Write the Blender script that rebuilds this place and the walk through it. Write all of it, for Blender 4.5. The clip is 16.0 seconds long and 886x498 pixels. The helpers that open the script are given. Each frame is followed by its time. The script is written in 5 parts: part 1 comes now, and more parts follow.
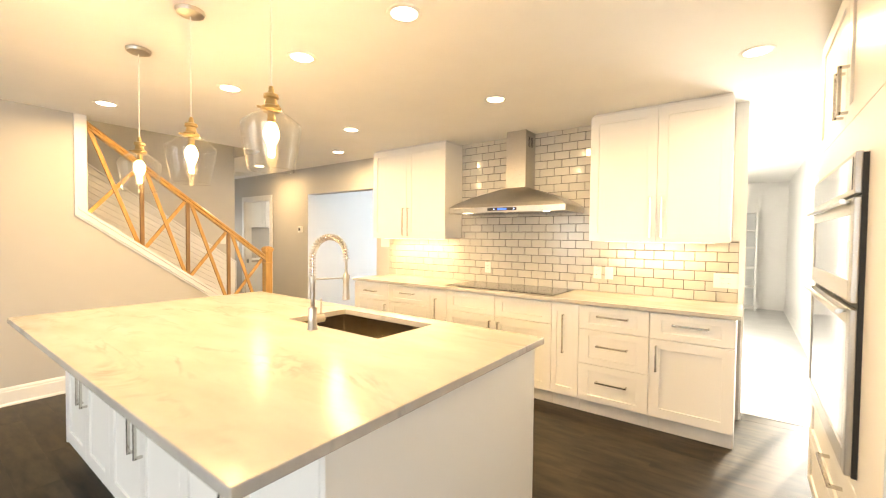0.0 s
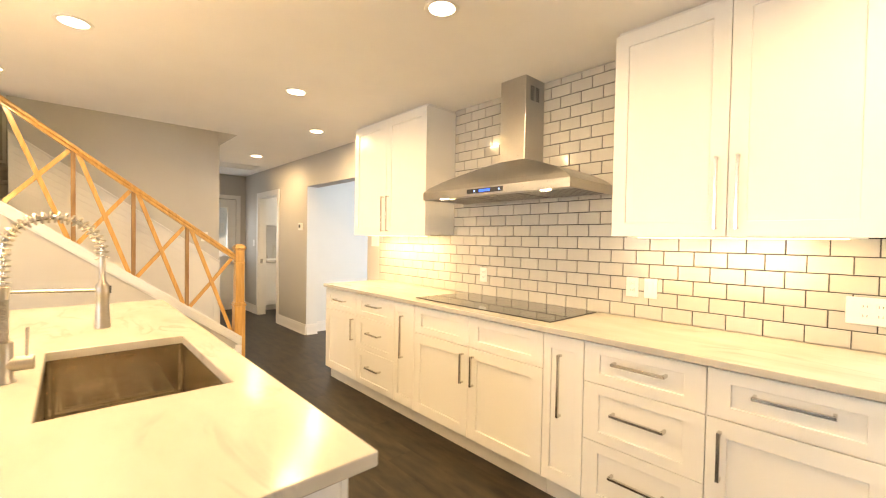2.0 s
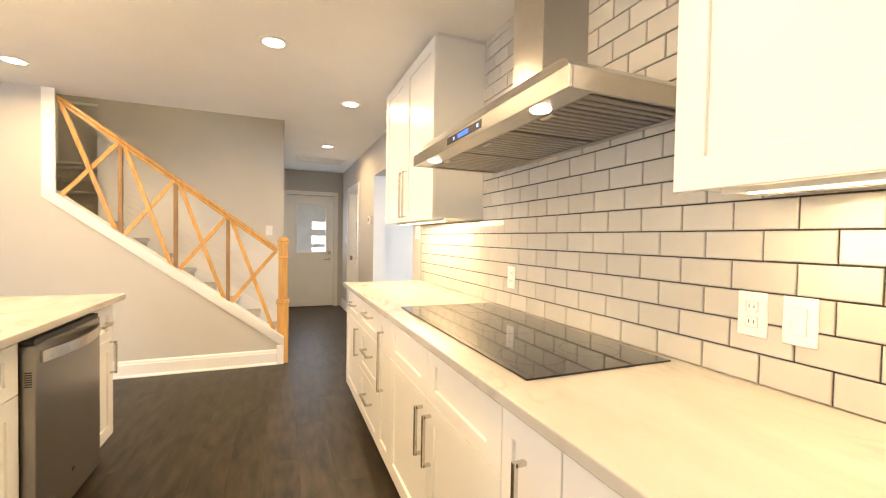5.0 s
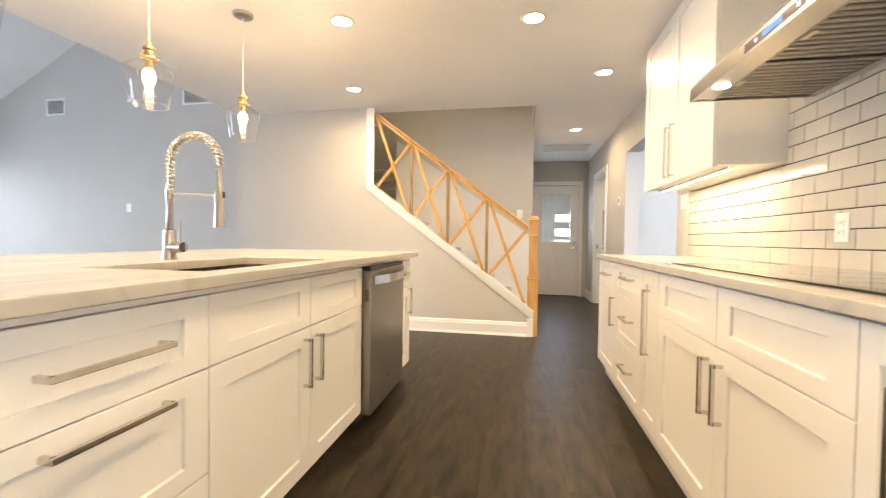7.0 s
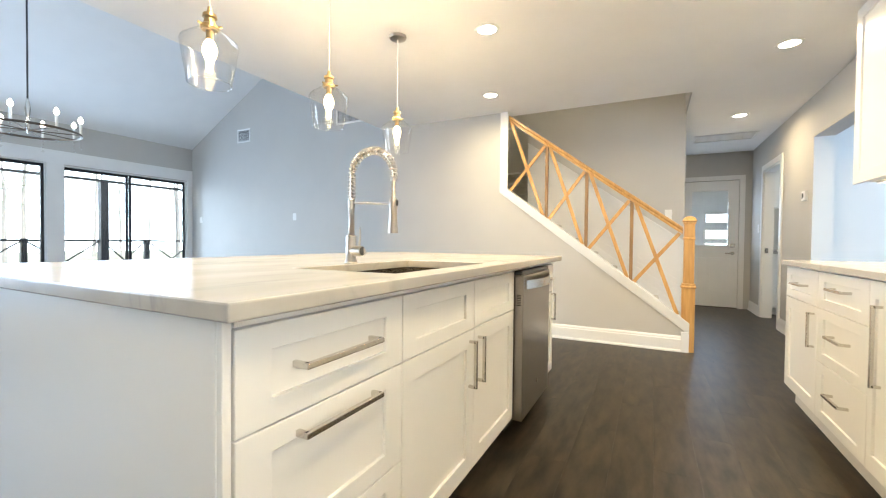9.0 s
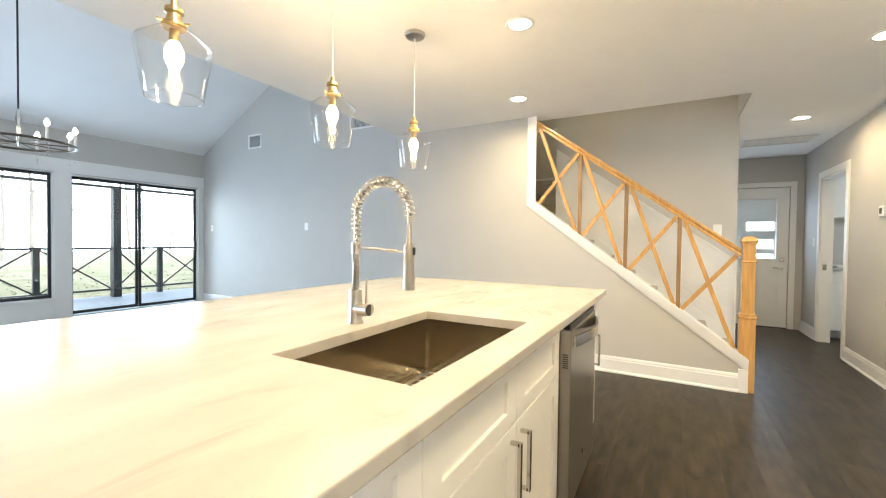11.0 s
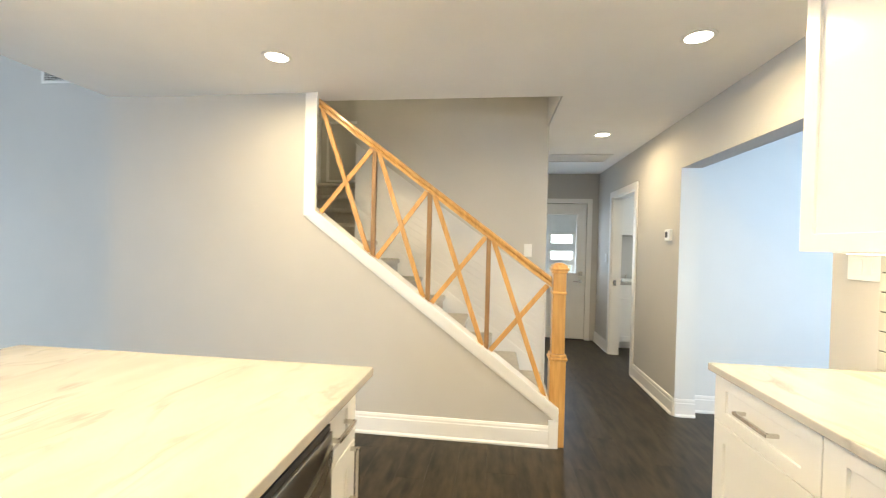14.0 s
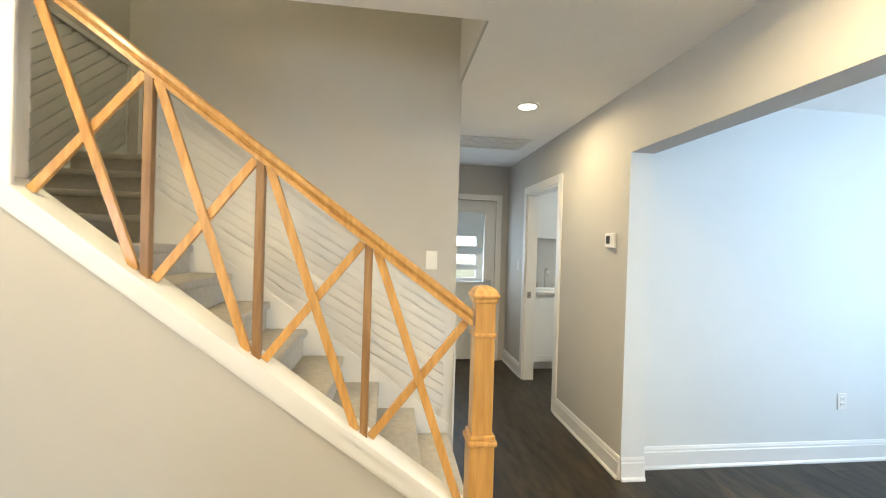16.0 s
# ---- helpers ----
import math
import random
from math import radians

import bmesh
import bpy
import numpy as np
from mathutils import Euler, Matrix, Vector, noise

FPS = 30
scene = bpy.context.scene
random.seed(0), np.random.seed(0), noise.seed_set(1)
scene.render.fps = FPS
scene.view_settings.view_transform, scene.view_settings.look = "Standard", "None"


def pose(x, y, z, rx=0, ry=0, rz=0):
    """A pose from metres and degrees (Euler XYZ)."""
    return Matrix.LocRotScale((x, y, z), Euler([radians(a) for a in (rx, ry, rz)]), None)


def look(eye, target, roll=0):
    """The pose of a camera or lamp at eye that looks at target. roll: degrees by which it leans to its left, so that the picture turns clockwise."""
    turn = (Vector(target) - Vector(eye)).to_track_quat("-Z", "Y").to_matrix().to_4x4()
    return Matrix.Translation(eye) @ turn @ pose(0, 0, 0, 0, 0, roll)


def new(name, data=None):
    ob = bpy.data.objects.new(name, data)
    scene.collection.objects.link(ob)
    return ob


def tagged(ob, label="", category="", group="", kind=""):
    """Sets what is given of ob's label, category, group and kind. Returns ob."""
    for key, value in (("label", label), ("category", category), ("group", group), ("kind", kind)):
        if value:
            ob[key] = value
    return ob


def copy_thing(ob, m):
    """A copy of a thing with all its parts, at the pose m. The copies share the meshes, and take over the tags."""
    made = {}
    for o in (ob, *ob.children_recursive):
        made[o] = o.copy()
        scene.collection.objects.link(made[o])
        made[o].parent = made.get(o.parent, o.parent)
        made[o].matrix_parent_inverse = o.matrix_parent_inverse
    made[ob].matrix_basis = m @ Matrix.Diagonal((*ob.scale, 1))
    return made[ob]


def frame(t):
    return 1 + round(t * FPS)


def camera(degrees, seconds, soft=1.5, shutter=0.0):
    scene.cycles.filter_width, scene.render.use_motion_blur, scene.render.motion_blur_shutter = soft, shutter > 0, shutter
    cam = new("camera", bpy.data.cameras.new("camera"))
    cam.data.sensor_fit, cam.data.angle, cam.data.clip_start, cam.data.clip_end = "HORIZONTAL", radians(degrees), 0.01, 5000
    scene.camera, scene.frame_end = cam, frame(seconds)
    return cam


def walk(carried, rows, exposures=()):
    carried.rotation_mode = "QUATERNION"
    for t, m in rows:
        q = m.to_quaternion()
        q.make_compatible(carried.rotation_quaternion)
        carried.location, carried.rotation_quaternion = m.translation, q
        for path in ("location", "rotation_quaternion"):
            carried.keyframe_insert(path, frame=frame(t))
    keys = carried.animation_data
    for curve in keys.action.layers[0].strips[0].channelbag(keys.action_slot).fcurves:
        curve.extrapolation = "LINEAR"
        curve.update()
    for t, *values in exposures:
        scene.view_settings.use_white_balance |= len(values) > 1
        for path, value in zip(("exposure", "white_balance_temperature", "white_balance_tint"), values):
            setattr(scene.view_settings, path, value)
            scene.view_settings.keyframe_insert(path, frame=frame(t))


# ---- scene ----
cam = camera(94.8, 16.0, soft=1.1, shutter=0.3)
PATH = [
    (0, (0.286, 1.971, 1.412), (-0.907, 3.576, 1.355), 0.6),
    (0.5, (0.307, 2.326, 1.395), (-0.99, 3.847, 1.341), 0.6),
    (1, (0.304, 2.744, 1.402), (-1.123, 4.144, 1.339), 0.7),
    (1.5, (0.209, 3.052, 1.389), (-1.223, 4.448, 1.334), 0.8),
    (2, (0.195, 3.419, 1.359), (-1.277, 4.772, 1.315), 1.0),
    (2.5, (0.146, 3.702, 1.373), (-1.416, 4.949, 1.314), 0.6),
    (3, (0.061, 4.007, 1.374), (-1.572, 5.16, 1.314), 0.7),
    (5.3, (-0.150, 4.788, 1.248), (-2.044, 5.434, 1.200), 1.1),
    (5.5, (-0.146, 4.802, 1.222), (-2.065, 5.364, 1.174), 1.2),
    (6, (-0.176, 4.776, 1.139), (-2.157, 5.045, 1.091), 1.1),
    (6.5, (-0.178, 4.704, 1.07), (-2.177, 4.662, 1.023), 0.9),
    (7, (-0.141, 4.646, 1.018), (-2.106, 4.277, 0.97), 0.8),
    (7.5, (-0.11, 4.598, 1.0), (-2.021, 4.011, 0.955), 0.6),
    (8, (-0.085, 4.558, 0.997), (-1.941, 3.814, 0.955), 0.5),
    (8.5, (-0.087, 4.521, 0.999), (-1.902, 3.682, 0.961), 0.7),
    (9, (-0.098, 4.472, 1.019), (-1.879, 3.562, 0.981), 0.6),
    (9.2, (-0.094, 4.457, 1.027), (-1.861, 3.52, 0.989), 0.6),
    (11.3, (-0.52, 4.229, 1.249), (-2.262, 3.249, 1.207), 0.7),
    (11.5, (-0.568, 4.241, 1.268), (-2.311, 3.262, 1.23), 0.7),
    (12, (-0.718, 4.25, 1.295), (-2.464, 3.275, 1.261), 0.8),
    (12.5, (-0.912, 4.204, 1.336), (-2.72, 3.35, 1.296), 1.0),
    (13, (-1.11, 4.234, 1.349), (-3.014, 3.623, 1.32), 1.1),
    (13.5, (-1.366, 4.309, 1.382), (-3.32, 3.883, 1.356), 1.2),
    (14, (-1.654, 4.33, 1.391), (-3.639, 4.083, 1.365), 1.4),
    (14.5, (-1.925, 4.335, 1.411), (-3.925, 4.324, 1.39), 1.6),
    (15, (-2.237, 4.399, 1.432), (-4.234, 4.515, 1.412), 1.6),
    (15.5, (-2.536, 4.401, 1.447), (-4.529, 4.557, 1.421), 1.7),
    (16, (-2.862, 4.388, 1.441), (-4.846, 4.637, 1.427), 1.8),
]
EXPOSURES = [(0.0, 0.10, 8600, 12), (3.0, 0.06, 8450, 13), (5.5, 0.07, 7150, 13), (7.0, 0.04, 6850, 12), (8.0, 0.02, 6300, 8), (9.0, 0.08, 6000, 5), (12.0, 0.04, 6300, 4), (14.5, 0.03, 6330, 3), (16.0, -0.06, 6350, 2)]
walk(cam, [(t, look(eye, target, roll)) for t, eye, target, roll in PATH], EXPOSURES)

# ---- light ----
world = bpy.data.worlds.new("sky")
scene.world = world
world.use_nodes = True
wn = world.node_tree.nodes
sky = wn.new("ShaderNodeTexSky")
sky.sky_type, sky.sun_disc = "NISHITA", False
SUN_DIR = Vector((-0.5, -1.6, -1.25)).normalized()
sky.sun_elevation = math.asin(-SUN_DIR.z)
sky.sun_rotation = math.atan2(-SUN_DIR.x, -SUN_DIR.y)
wn["Background"].inputs["Strength"].default_value = 0.15
world.node_tree.links.new(sky.outputs[0], wn["Background"].inputs["Color"])


def lamp(name, kind, place, energy, color, target=None, **settings):
    data = bpy.data.lights.new(name, kind)
    data.energy, data.color = energy, color
    for key, value in settings.items():
        if key == "size": data.size = value
        if key == "size_y": data.shape, data.size_y = "RECTANGLE", value
        if key == "disk": data.shape, data.size = "DISK", value
        if key == "soft": data.shadow_soft_size = value
        if key == "cone": data.spot_size = radians(value)
        if key == "blend": data.spot_blend = value
        if key == "angle": data.angle = radians(value)
        if key == "spread": data.spread = radians(value)
    ob = new(name, data)
    ob.matrix_world = look(place, target if target else (place[0], place[1] + 0.0001, place[2] - 1))
    return ob


WARM, DAY = (1.0, 0.755, 0.445), (0.61, 0.76, 1.0)
lamp("sun", "SUN", (2, 12, 8), 5.0, (1.0, 0.94, 0.85), tuple(Vector((2, 12, 8)) + SUN_DIR), angle=0.6)
CEIL = 2.48
CANS = [(-1.05, 3.44), (-1.87, 3.44), (-2.75, 3.44), (-3.95, 3.02), (-1.29, 4.75), (-2.91, 4.71), (-3.89, 5.34), (-5.75, 5.34), (0.31, 4.89)]
for x, y in CANS:
    lamp("can_light_beam", "AREA", (x, y, CEIL - 0.012), 16.0, WARM, disk=0.12, spread=170)
PENDANTS = [(-1.17, 2.83), (-1.87, 2.83), (-2.565, 2.83)]
for x, y in PENDANTS:
    lamp("pendant_glow", "POINT", (x, y, 1.80), 13.5, (1.0, 0.70, 0.40), soft=0.03)
# daylight standing in the openings
lamp("slider_daylight", "AREA", (-3.95, -3.50, 1.1), 30, DAY, (-3.4, 0, 1.0), size=1.8, size_y=2.0)
lamp("window_daylight", "AREA", (-1.9, -3.50, 1.2), 70, DAY, (-1.9, 0, 1.1), size=1.8, size_y=1.8)
lamp("dining_daylight", "AREA", (-3.4, 8.92, 1.5), 108, DAY, (-3.9, 6, 1.2), size=2.0, size_y=1.3)
lamp("passage_daylight", "AREA", (0.90, 7.7, 1.3), 290, (0.86, 0.93, 1.0), (-2, 7.4, 1.2), size=2.4, size_y=1.9)
# unseen east window, only assumed, added to light the island's end panel
lamp("assumed_side_daylight", "AREA", (1.22, -0.9, 1.35), 120, DAY, (-1.0, 0.3, 1.1), size=2.0, size_y=1.5)
lamp("front_door_daylight", "AREA", (-7.99, 5.30, 1.42), 7, DAY, (-5, 5.30, 1.2), size=0.5, size_y=0.85)
# added fill to brighten the stairwell; no fixture is built up there
lamp("stairwell_fill", "POINT", (-5.0, 3.2, 4.6), 50, (1.0, 0.84, 0.56), soft=0.12)
# fill lamp added inside the laundry; the wall behind it has no window
lamp("laundry_fill", "AREA", (-6.9, 8.15, 1.6), 42, (0.92, 0.96, 1.0), (-7.6, 6, 1.2), size=0.9, size_y=1.0)

# ---- materials ----
MATS = {}


def mat(name, color, rough=0.5, metal=0.0, var=0.0, scale=6.0, bump=0.0, bump_scale=40.0, stretch=(1, 1, 1), color2=None, coat=0.0, rand=0.0, spec=0.5, veins=None):
    m = bpy.data.materials.new(name)
    m.use_nodes = True
    nt = m.node_tree
    n, l = nt.nodes, nt.links
    b = n["Principled BSDF"]
    b.inputs["Roughness"].default_value, b.inputs["Metallic"].default_value = rough, metal
    b.inputs["Base Color"].default_value = (*color, 1)
    b.inputs["Specular IOR Level"].default_value = spec
    b.inputs["Coat Weight"].default_value = coat
    b.inputs["Coat Roughness"].default_value = 0.12
    tc = n.new("ShaderNodeTexCoord")
    mp = n.new("ShaderNodeMapping")
    mp.inputs["Scale"].default_value = stretch
    l.new(tc.outputs["Object"], mp.inputs["Vector"])
    vec = mp.outputs[0]
    col = None
    if rand:
        oi = n.new("ShaderNodeObjectInfo")
        ad = n.new("ShaderNodeVectorMath"); ad.operation = "MULTIPLY_ADD"
        cb = n.new("ShaderNodeCombineXYZ")
        for i in range(3): l.new(oi.outputs["Random"], cb.inputs[i])
        ad.inputs[1].default_value = (17, 29, 41)
        l.new(cb.outputs[0], ad.inputs[0]); l.new(vec, ad.inputs[2])
        vec = ad.outputs[0]
    if var or color2:
        tx = n.new("ShaderNodeTexNoise")
        tx.inputs["Scale"].default_value, tx.inputs["Detail"].default_value = scale, 6
        l.new(vec, tx.inputs["Vector"])
        rp = n.new("ShaderNodeValToRGB")
        c2 = color2 if color2 else tuple(c * (1 - var) for c in color)
        rp.color_ramp.elements[0].position, rp.color_ramp.elements[1].position = 0.32, 0.68
        rp.color_ramp.elements[0].color, rp.color_ramp.elements[1].color = (*c2, 1), (*color, 1)
        l.new(tx.outputs["Fac"], rp.inputs["Fac"])
        col = rp.outputs["Color"]
        rr = n.new("ShaderNodeMapRange")
        rr.inputs["To Min"].default_value, rr.inputs["To Max"].default_value = rough * 0.94, min(1, rough * 1.06)
        l.new(tx.outputs["Fac"], rr.inputs["Value"]); l.new(rr.outputs[0], b.inputs["Roughness"])
    if veins:
        vt = n.new("ShaderNodeTexNoise")
        vt.inputs["Scale"].default_value, vt.inputs["Detail"].default_value, vt.inputs["Distortion"].default_value = 1.3, 8, 1.6
        l.new(vec, vt.inputs["Vector"])
        r2 = n.new("ShaderNodeValToRGB")
        e = r2.color_ramp.elements
        e[0].position, e[1].position = 0.455, 0.545
        e[0].color, e[1].color = (0, 0, 0, 1), (0, 0, 0, 1)
        q = e.new(0.50); q.color = (1, 1, 1, 1)
        l.new(vt.outputs["Fac"], r2.inputs["Fac"])
        mk = n.new("ShaderNodeTexNoise"); mk.inputs["Scale"].default_value = 2.6
        l.new(vec, mk.inputs["Vector"])
        mr2 = n.new("ShaderNodeMapRange")
        mr2.inputs["From Min"].default_value, mr2.inputs["From Max"].default_value = 0.47, 0.76
        l.new(mk.outputs["Fac"], mr2.inputs["Value"])
        ml = n.new("ShaderNodeMath"); ml.operation = "MULTIPLY"
        l.new(r2.outputs["Color"], ml.inputs[0]); l.new(mr2.outputs[0], ml.inputs[1])
        mx = n.new("ShaderNodeMix"); mx.data_type = "RGBA"
        l.new(ml.outputs[0], mx.inputs["Factor"])
        if col: l.new(col, mx.inputs["A"])
        else: mx.inputs["A"].default_value = (*color, 1)
        mx.inputs["B"].default_value = (*veins, 1)
        col = mx.outputs["Result"]
    if rand:
        hv = n.new("ShaderNodeHueSaturation")
        mr = n.new("ShaderNodeMapRange")
        mr.inputs["To Min"].default_value, mr.inputs["To Max"].default_value = 1 - rand, 1 + rand
        l.new(oi.outputs["Random"], mr.inputs["Value"]); l.new(mr.outputs[0], hv.inputs["Value"])
        if col: l.new(col, hv.inputs["Color"])
        else: hv.inputs["Color"].default_value = (*color, 1)
        col = hv.outputs["Color"]
    if col: l.new(col, b.inputs["Base Color"])
    if bump:
        bt = n.new("ShaderNodeTexNoise")
        bt.inputs["Scale"].default_value, bt.inputs["Detail"].default_value = bump_scale, 5
        l.new(vec, bt.inputs["Vector"])
        bp = n.new("ShaderNodeBump")
        bp.inputs["Strength"].default_value, bp.inputs["Distance"].default_value = bump, 0.004
        l.new(bt.outputs["Fac"], bp.inputs["Height"]); l.new(bp.outputs[0], b.inputs["Normal"])
    MATS[name] = m
    return m


def glow(name, color, strength):
    m = bpy.data.materials.new(name)
    m.use_nodes = True
    b = m.node_tree.nodes["Principled BSDF"]
    b.inputs["Base Color"].default_value = (*color, 1)
    b.inputs["Emission Color"].default_value, b.inputs["Emission Strength"].default_value = (*color, 1), strength
    return m


def clear(name, color=(1, 1, 1), gloss=1.0):
    """Thin clear glass: light passes straight, with a mirror gloss that grows at grazing angles."""
    m = bpy.data.materials.new(name)
    m.use_nodes = True
    nt = m.node_tree
    n, l = nt.nodes, nt.links
    n.remove(n["Principled BSDF"])
    tr, gl, mx, fr = n.new("ShaderNodeBsdfTransparent"), n.new("ShaderNodeBsdfGlossy"), n.new("ShaderNodeMixShader"), n.new("ShaderNodeLayerWeight")
    tr.inputs["Color"].default_value = (*color, 1)
    gl.inputs["Roughness"].default_value = 0.02
    pw = n.new("ShaderNodeMath"); pw.operation = "POWER"; pw.inputs[1].default_value = 2.6
    ml = n.new("ShaderNodeMath"); ml.operation = "MULTIPLY_ADD"; ml.inputs[1].default_value, ml.inputs[2].default_value = 0.75 * gloss, 0.05 * gloss
    l.new(fr.outputs["Facing"], pw.inputs[0]); l.new(pw.outputs[0], ml.inputs[0]); l.new(ml.outputs[0], mx.inputs[0])
    l.new(tr.outputs[0], mx.inputs[1]); l.new(gl.outputs[0], mx.inputs[2]); l.new(mx.outputs[0], n["Material Output"].inputs[0])
    return m


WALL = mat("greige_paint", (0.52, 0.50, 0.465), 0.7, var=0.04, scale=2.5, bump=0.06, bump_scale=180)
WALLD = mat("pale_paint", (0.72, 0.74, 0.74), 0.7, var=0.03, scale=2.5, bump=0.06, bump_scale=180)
CEILM = mat("ceiling_paint", (0.88, 0.87, 0.85), 0.85, var=0.03, scale=3, bump=0.08, bump_scale=150)
TRIM = mat("white_trim_paint", (0.80, 0.79, 0.77), 0.35, var=0.03, scale=5)
CAB = mat("cabinet_white_paint", (0.82, 0.81, 0.785), 0.30, var=0.012, scale=1.3, bump=0.02, bump_scale=220)
CABIN = mat("cabinet_carcass", (0.74, 0.73, 0.71), 0.5, var=0.04)
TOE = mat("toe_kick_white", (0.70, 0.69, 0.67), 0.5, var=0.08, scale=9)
QUARTZ = mat("marble_quartz", (0.50, 0.478, 0.438), 0.20, color2=(0.43, 0.408, 0.365), scale=2.4, stretch=(1, 2.6, 1), veins=(0.31, 0.30, 0.28), spec=0.42)
TILE = mat("glazed_tile", (0.54, 0.52, 0.47), 0.10, var=0.05, scale=9, bump=0.05, bump_scale=14, rand=0.05, coat=0.3)
GROUT = mat("dark_grout", (0.045, 0.042, 0.04), 0.9, var=0.3, scale=60, bump=0.3, bump_scale=300)
STEEL = mat("brushed_steel", (0.56, 0.54, 0.51), 0.28, 1.0, var=0.12, scale=30, stretch=(1, 30, 30), bump=0.05, bump_scale=60)
SINKM = mat("sink_steel", (0.60, 0.54, 0.45), 0.17, 1.0, var=0.05, scale=14, stretch=(1, 1, 20))
NICKEL = mat("brushed_nickel", (0.68, 0.65, 0.60), 0.22, 1.0, var=0.1, scale=40)
CHROME = mat("polished_nickel", (0.53, 0.485, 0.42), 0.30, 1.0, var=0.05)
BRASS = mat("warm_brass", (0.47, 0.35, 0.18), 0.3, 1.0, var=0.1, scale=20)
DSTEEL = mat("slate_steel", (0.36, 0.34, 0.31), 0.30, 0.9, var=0.12, scale=25, stretch=(30, 30, 1))
BLACK = mat("black_plastic", (0.02, 0.02, 0.02), 0.4, var=0.2)
BGLASS = mat("black_glass", (0.012, 0.012, 0.013), 0.04, coat=0.5, var=0.1)
OVGLASS = mat("oven_dark_glass", (0.02, 0.022, 0.025), 0.05, coat=1.0, var=0.1)
FRAMEB = mat("black_metal_frame", (0.025, 0.025, 0.028), 0.4, 0.3, var=0.2)
BRONZE = mat("dark_bronze", (0.16, 0.13, 0.10), 0.35, 0.9, var=0.2, scale=20)
OAK = mat("golden_oak", (0.60, 0.345, 0.115), 0.32, color2=(0.43, 0.225, 0.065), scale=5, stretch=(9, 9, 0.8), bump=0.06, bump_scale=30, coat=0.25, rand=0.08)
WOODD = mat("walnut_stick", (0.33, 0.19, 0.08), 0.4, color2=(0.19, 0.10, 0.04), scale=5, stretch=(9, 9, 0.8), bump=0.06, rand=0.1)
FLOORM = mat("espresso_plank", (0.052, 0.039, 0.0235), 0.40, color2=(0.0085, 0.0072, 0.0052), scale=3.6, stretch=(1.3, 5, 1), bump=0.12, bump_scale=22, rand=0.14, spec=0.28)
SUBF = mat("subfloor_dark", (0.012, 0.010, 0.009), 0.8, var=0.3)
CARPET = mat("beige_carpet", (0.50, 0.46, 0.39), 0.97, color2=(0.43, 0.395, 0.335), scale=30, bump=0.9, bump_scale=260)
PLATE = mat("white_plastic", (0.80, 0.79, 0.76), 0.35, var=0.02)
PFLOOR = mat("pale_grey_tile", (0.52, 0.52, 0.51), 0.35, var=0.15, scale=3, bump=0.05)
VENTD = mat("vent_dark", (0.06, 0.06, 0.06), 0.7, var=0.2)
DECK = mat("grey_deck_wood", (0.60, 0.64, 0.70), 0.7, var=0.25, scale=4, stretch=(1, 9, 1), bump=0.2, rand=0.1)
BARK = mat("tree_bark", (0.52, 0.50, 0.48), 0.9, var=0.4, scale=12, stretch=(4, 4, 0.7), bump=0.8, bump_scale=20)
LEAF = mat("spring_leaf", (0.24, 0.30, 0.15), 0.6, color2=(0.17, 0.22, 0.10), scale=2)
GROUND = mat("leaf_litter", (0.40, 0.35, 0.26), 0.95, color2=(0.24, 0.25, 0.13), scale=0.7, bump=0.6, bump_scale=8)
BRICKM = mat("grey_siding", (0.78, 0.81, 0.84), 0.7, var=0.12, scale=3)
GLASS = clear("clear_glass", (1, 1, 1), 0.7)
PGLASS = clear("pendant_glass", (0.99, 0.985, 0.97), 0.9)
CANGLOW = glow("can_lens", (1.0, 0.88, 0.70), 22.0)
BULB = glow("filament_bulb", (1.0, 0.70, 0.34), 20.0)
CANDLE = glow("candle_bulb", (1.0, 0.84, 0.62), 30.0)
STRIP = glow("led_strip", (1.0, 0.78, 0.48), 12.0)
HAZE = glow("bright_haze", (0.82, 0.91, 1.0), 5.0)
BLUE = glow("blue_display", (0.02, 0.13, 1.0), 1.3)
BLUEW = glow("blue_white_key", (0.25, 0.45, 1.0), 2.5)


# ---- mesh helpers ----
def bx(bm, x0, x1, y0, y1, z0, z1, bevel=0.0, m=None):
    """One box in bm; returns its vertices."""
    made = bmesh.ops.create_cube(bm, size=1.0)["verts"]
    for v in made:
        v.co = Vector(((x0 + x1) / 2 + v.co.x * (x1 - x0), (y0 + y1) / 2 + v.co.y * (y1 - y0), (z0 + z1) / 2 + v.co.z * (z1 - z0)))
    if m: bmesh.ops.transform(bm, matrix=m, verts=made)
    if bevel:
        edges = list({e for v in made for e in v.link_edges})
        bmesh.ops.bevel(bm, geom=edges, offset=bevel, segments=2, affect="EDGES", profile=0.5)
    return made


def cyl(bm, a, b, r, r2=None, seg=14, caps=True):
    """A round bar from a to b."""
    a, b = Vector(a), Vector(b)
    d = b - a
    m = Matrix.Translation((a + b) / 2) @ d.to_track_quat("Z", "Y").to_matrix().to_4x4()
    bmesh.ops.create_cone(bm, cap_ends=caps, segments=seg, radius1=r, radius2=r if r2 is None else r2, depth=d.length, matrix=m)


def stick(bm, a, b, w, t, bevel=0.003, side=(1, 0, 0)):
    """A square stick from a to b, w wide in its plane and t thick along side."""
    a, b, s = Vector(a), Vector(b), Vector(side)
    d = (b - a).normalized()
    u = s.cross(d).normalized()
    m = Matrix((( s.x, u.x, d.x, 0), (s.y, u.y, d.y, 0), (s.z, u.z, d.z, 0), (0, 0, 0, 1)))
    m = Matrix.Translation((a + b) / 2) @ m
    h = (b - a).length / 2
    bx(bm, -t / 2, t / 2, -w / 2, w / 2, -h, h, bevel, m)


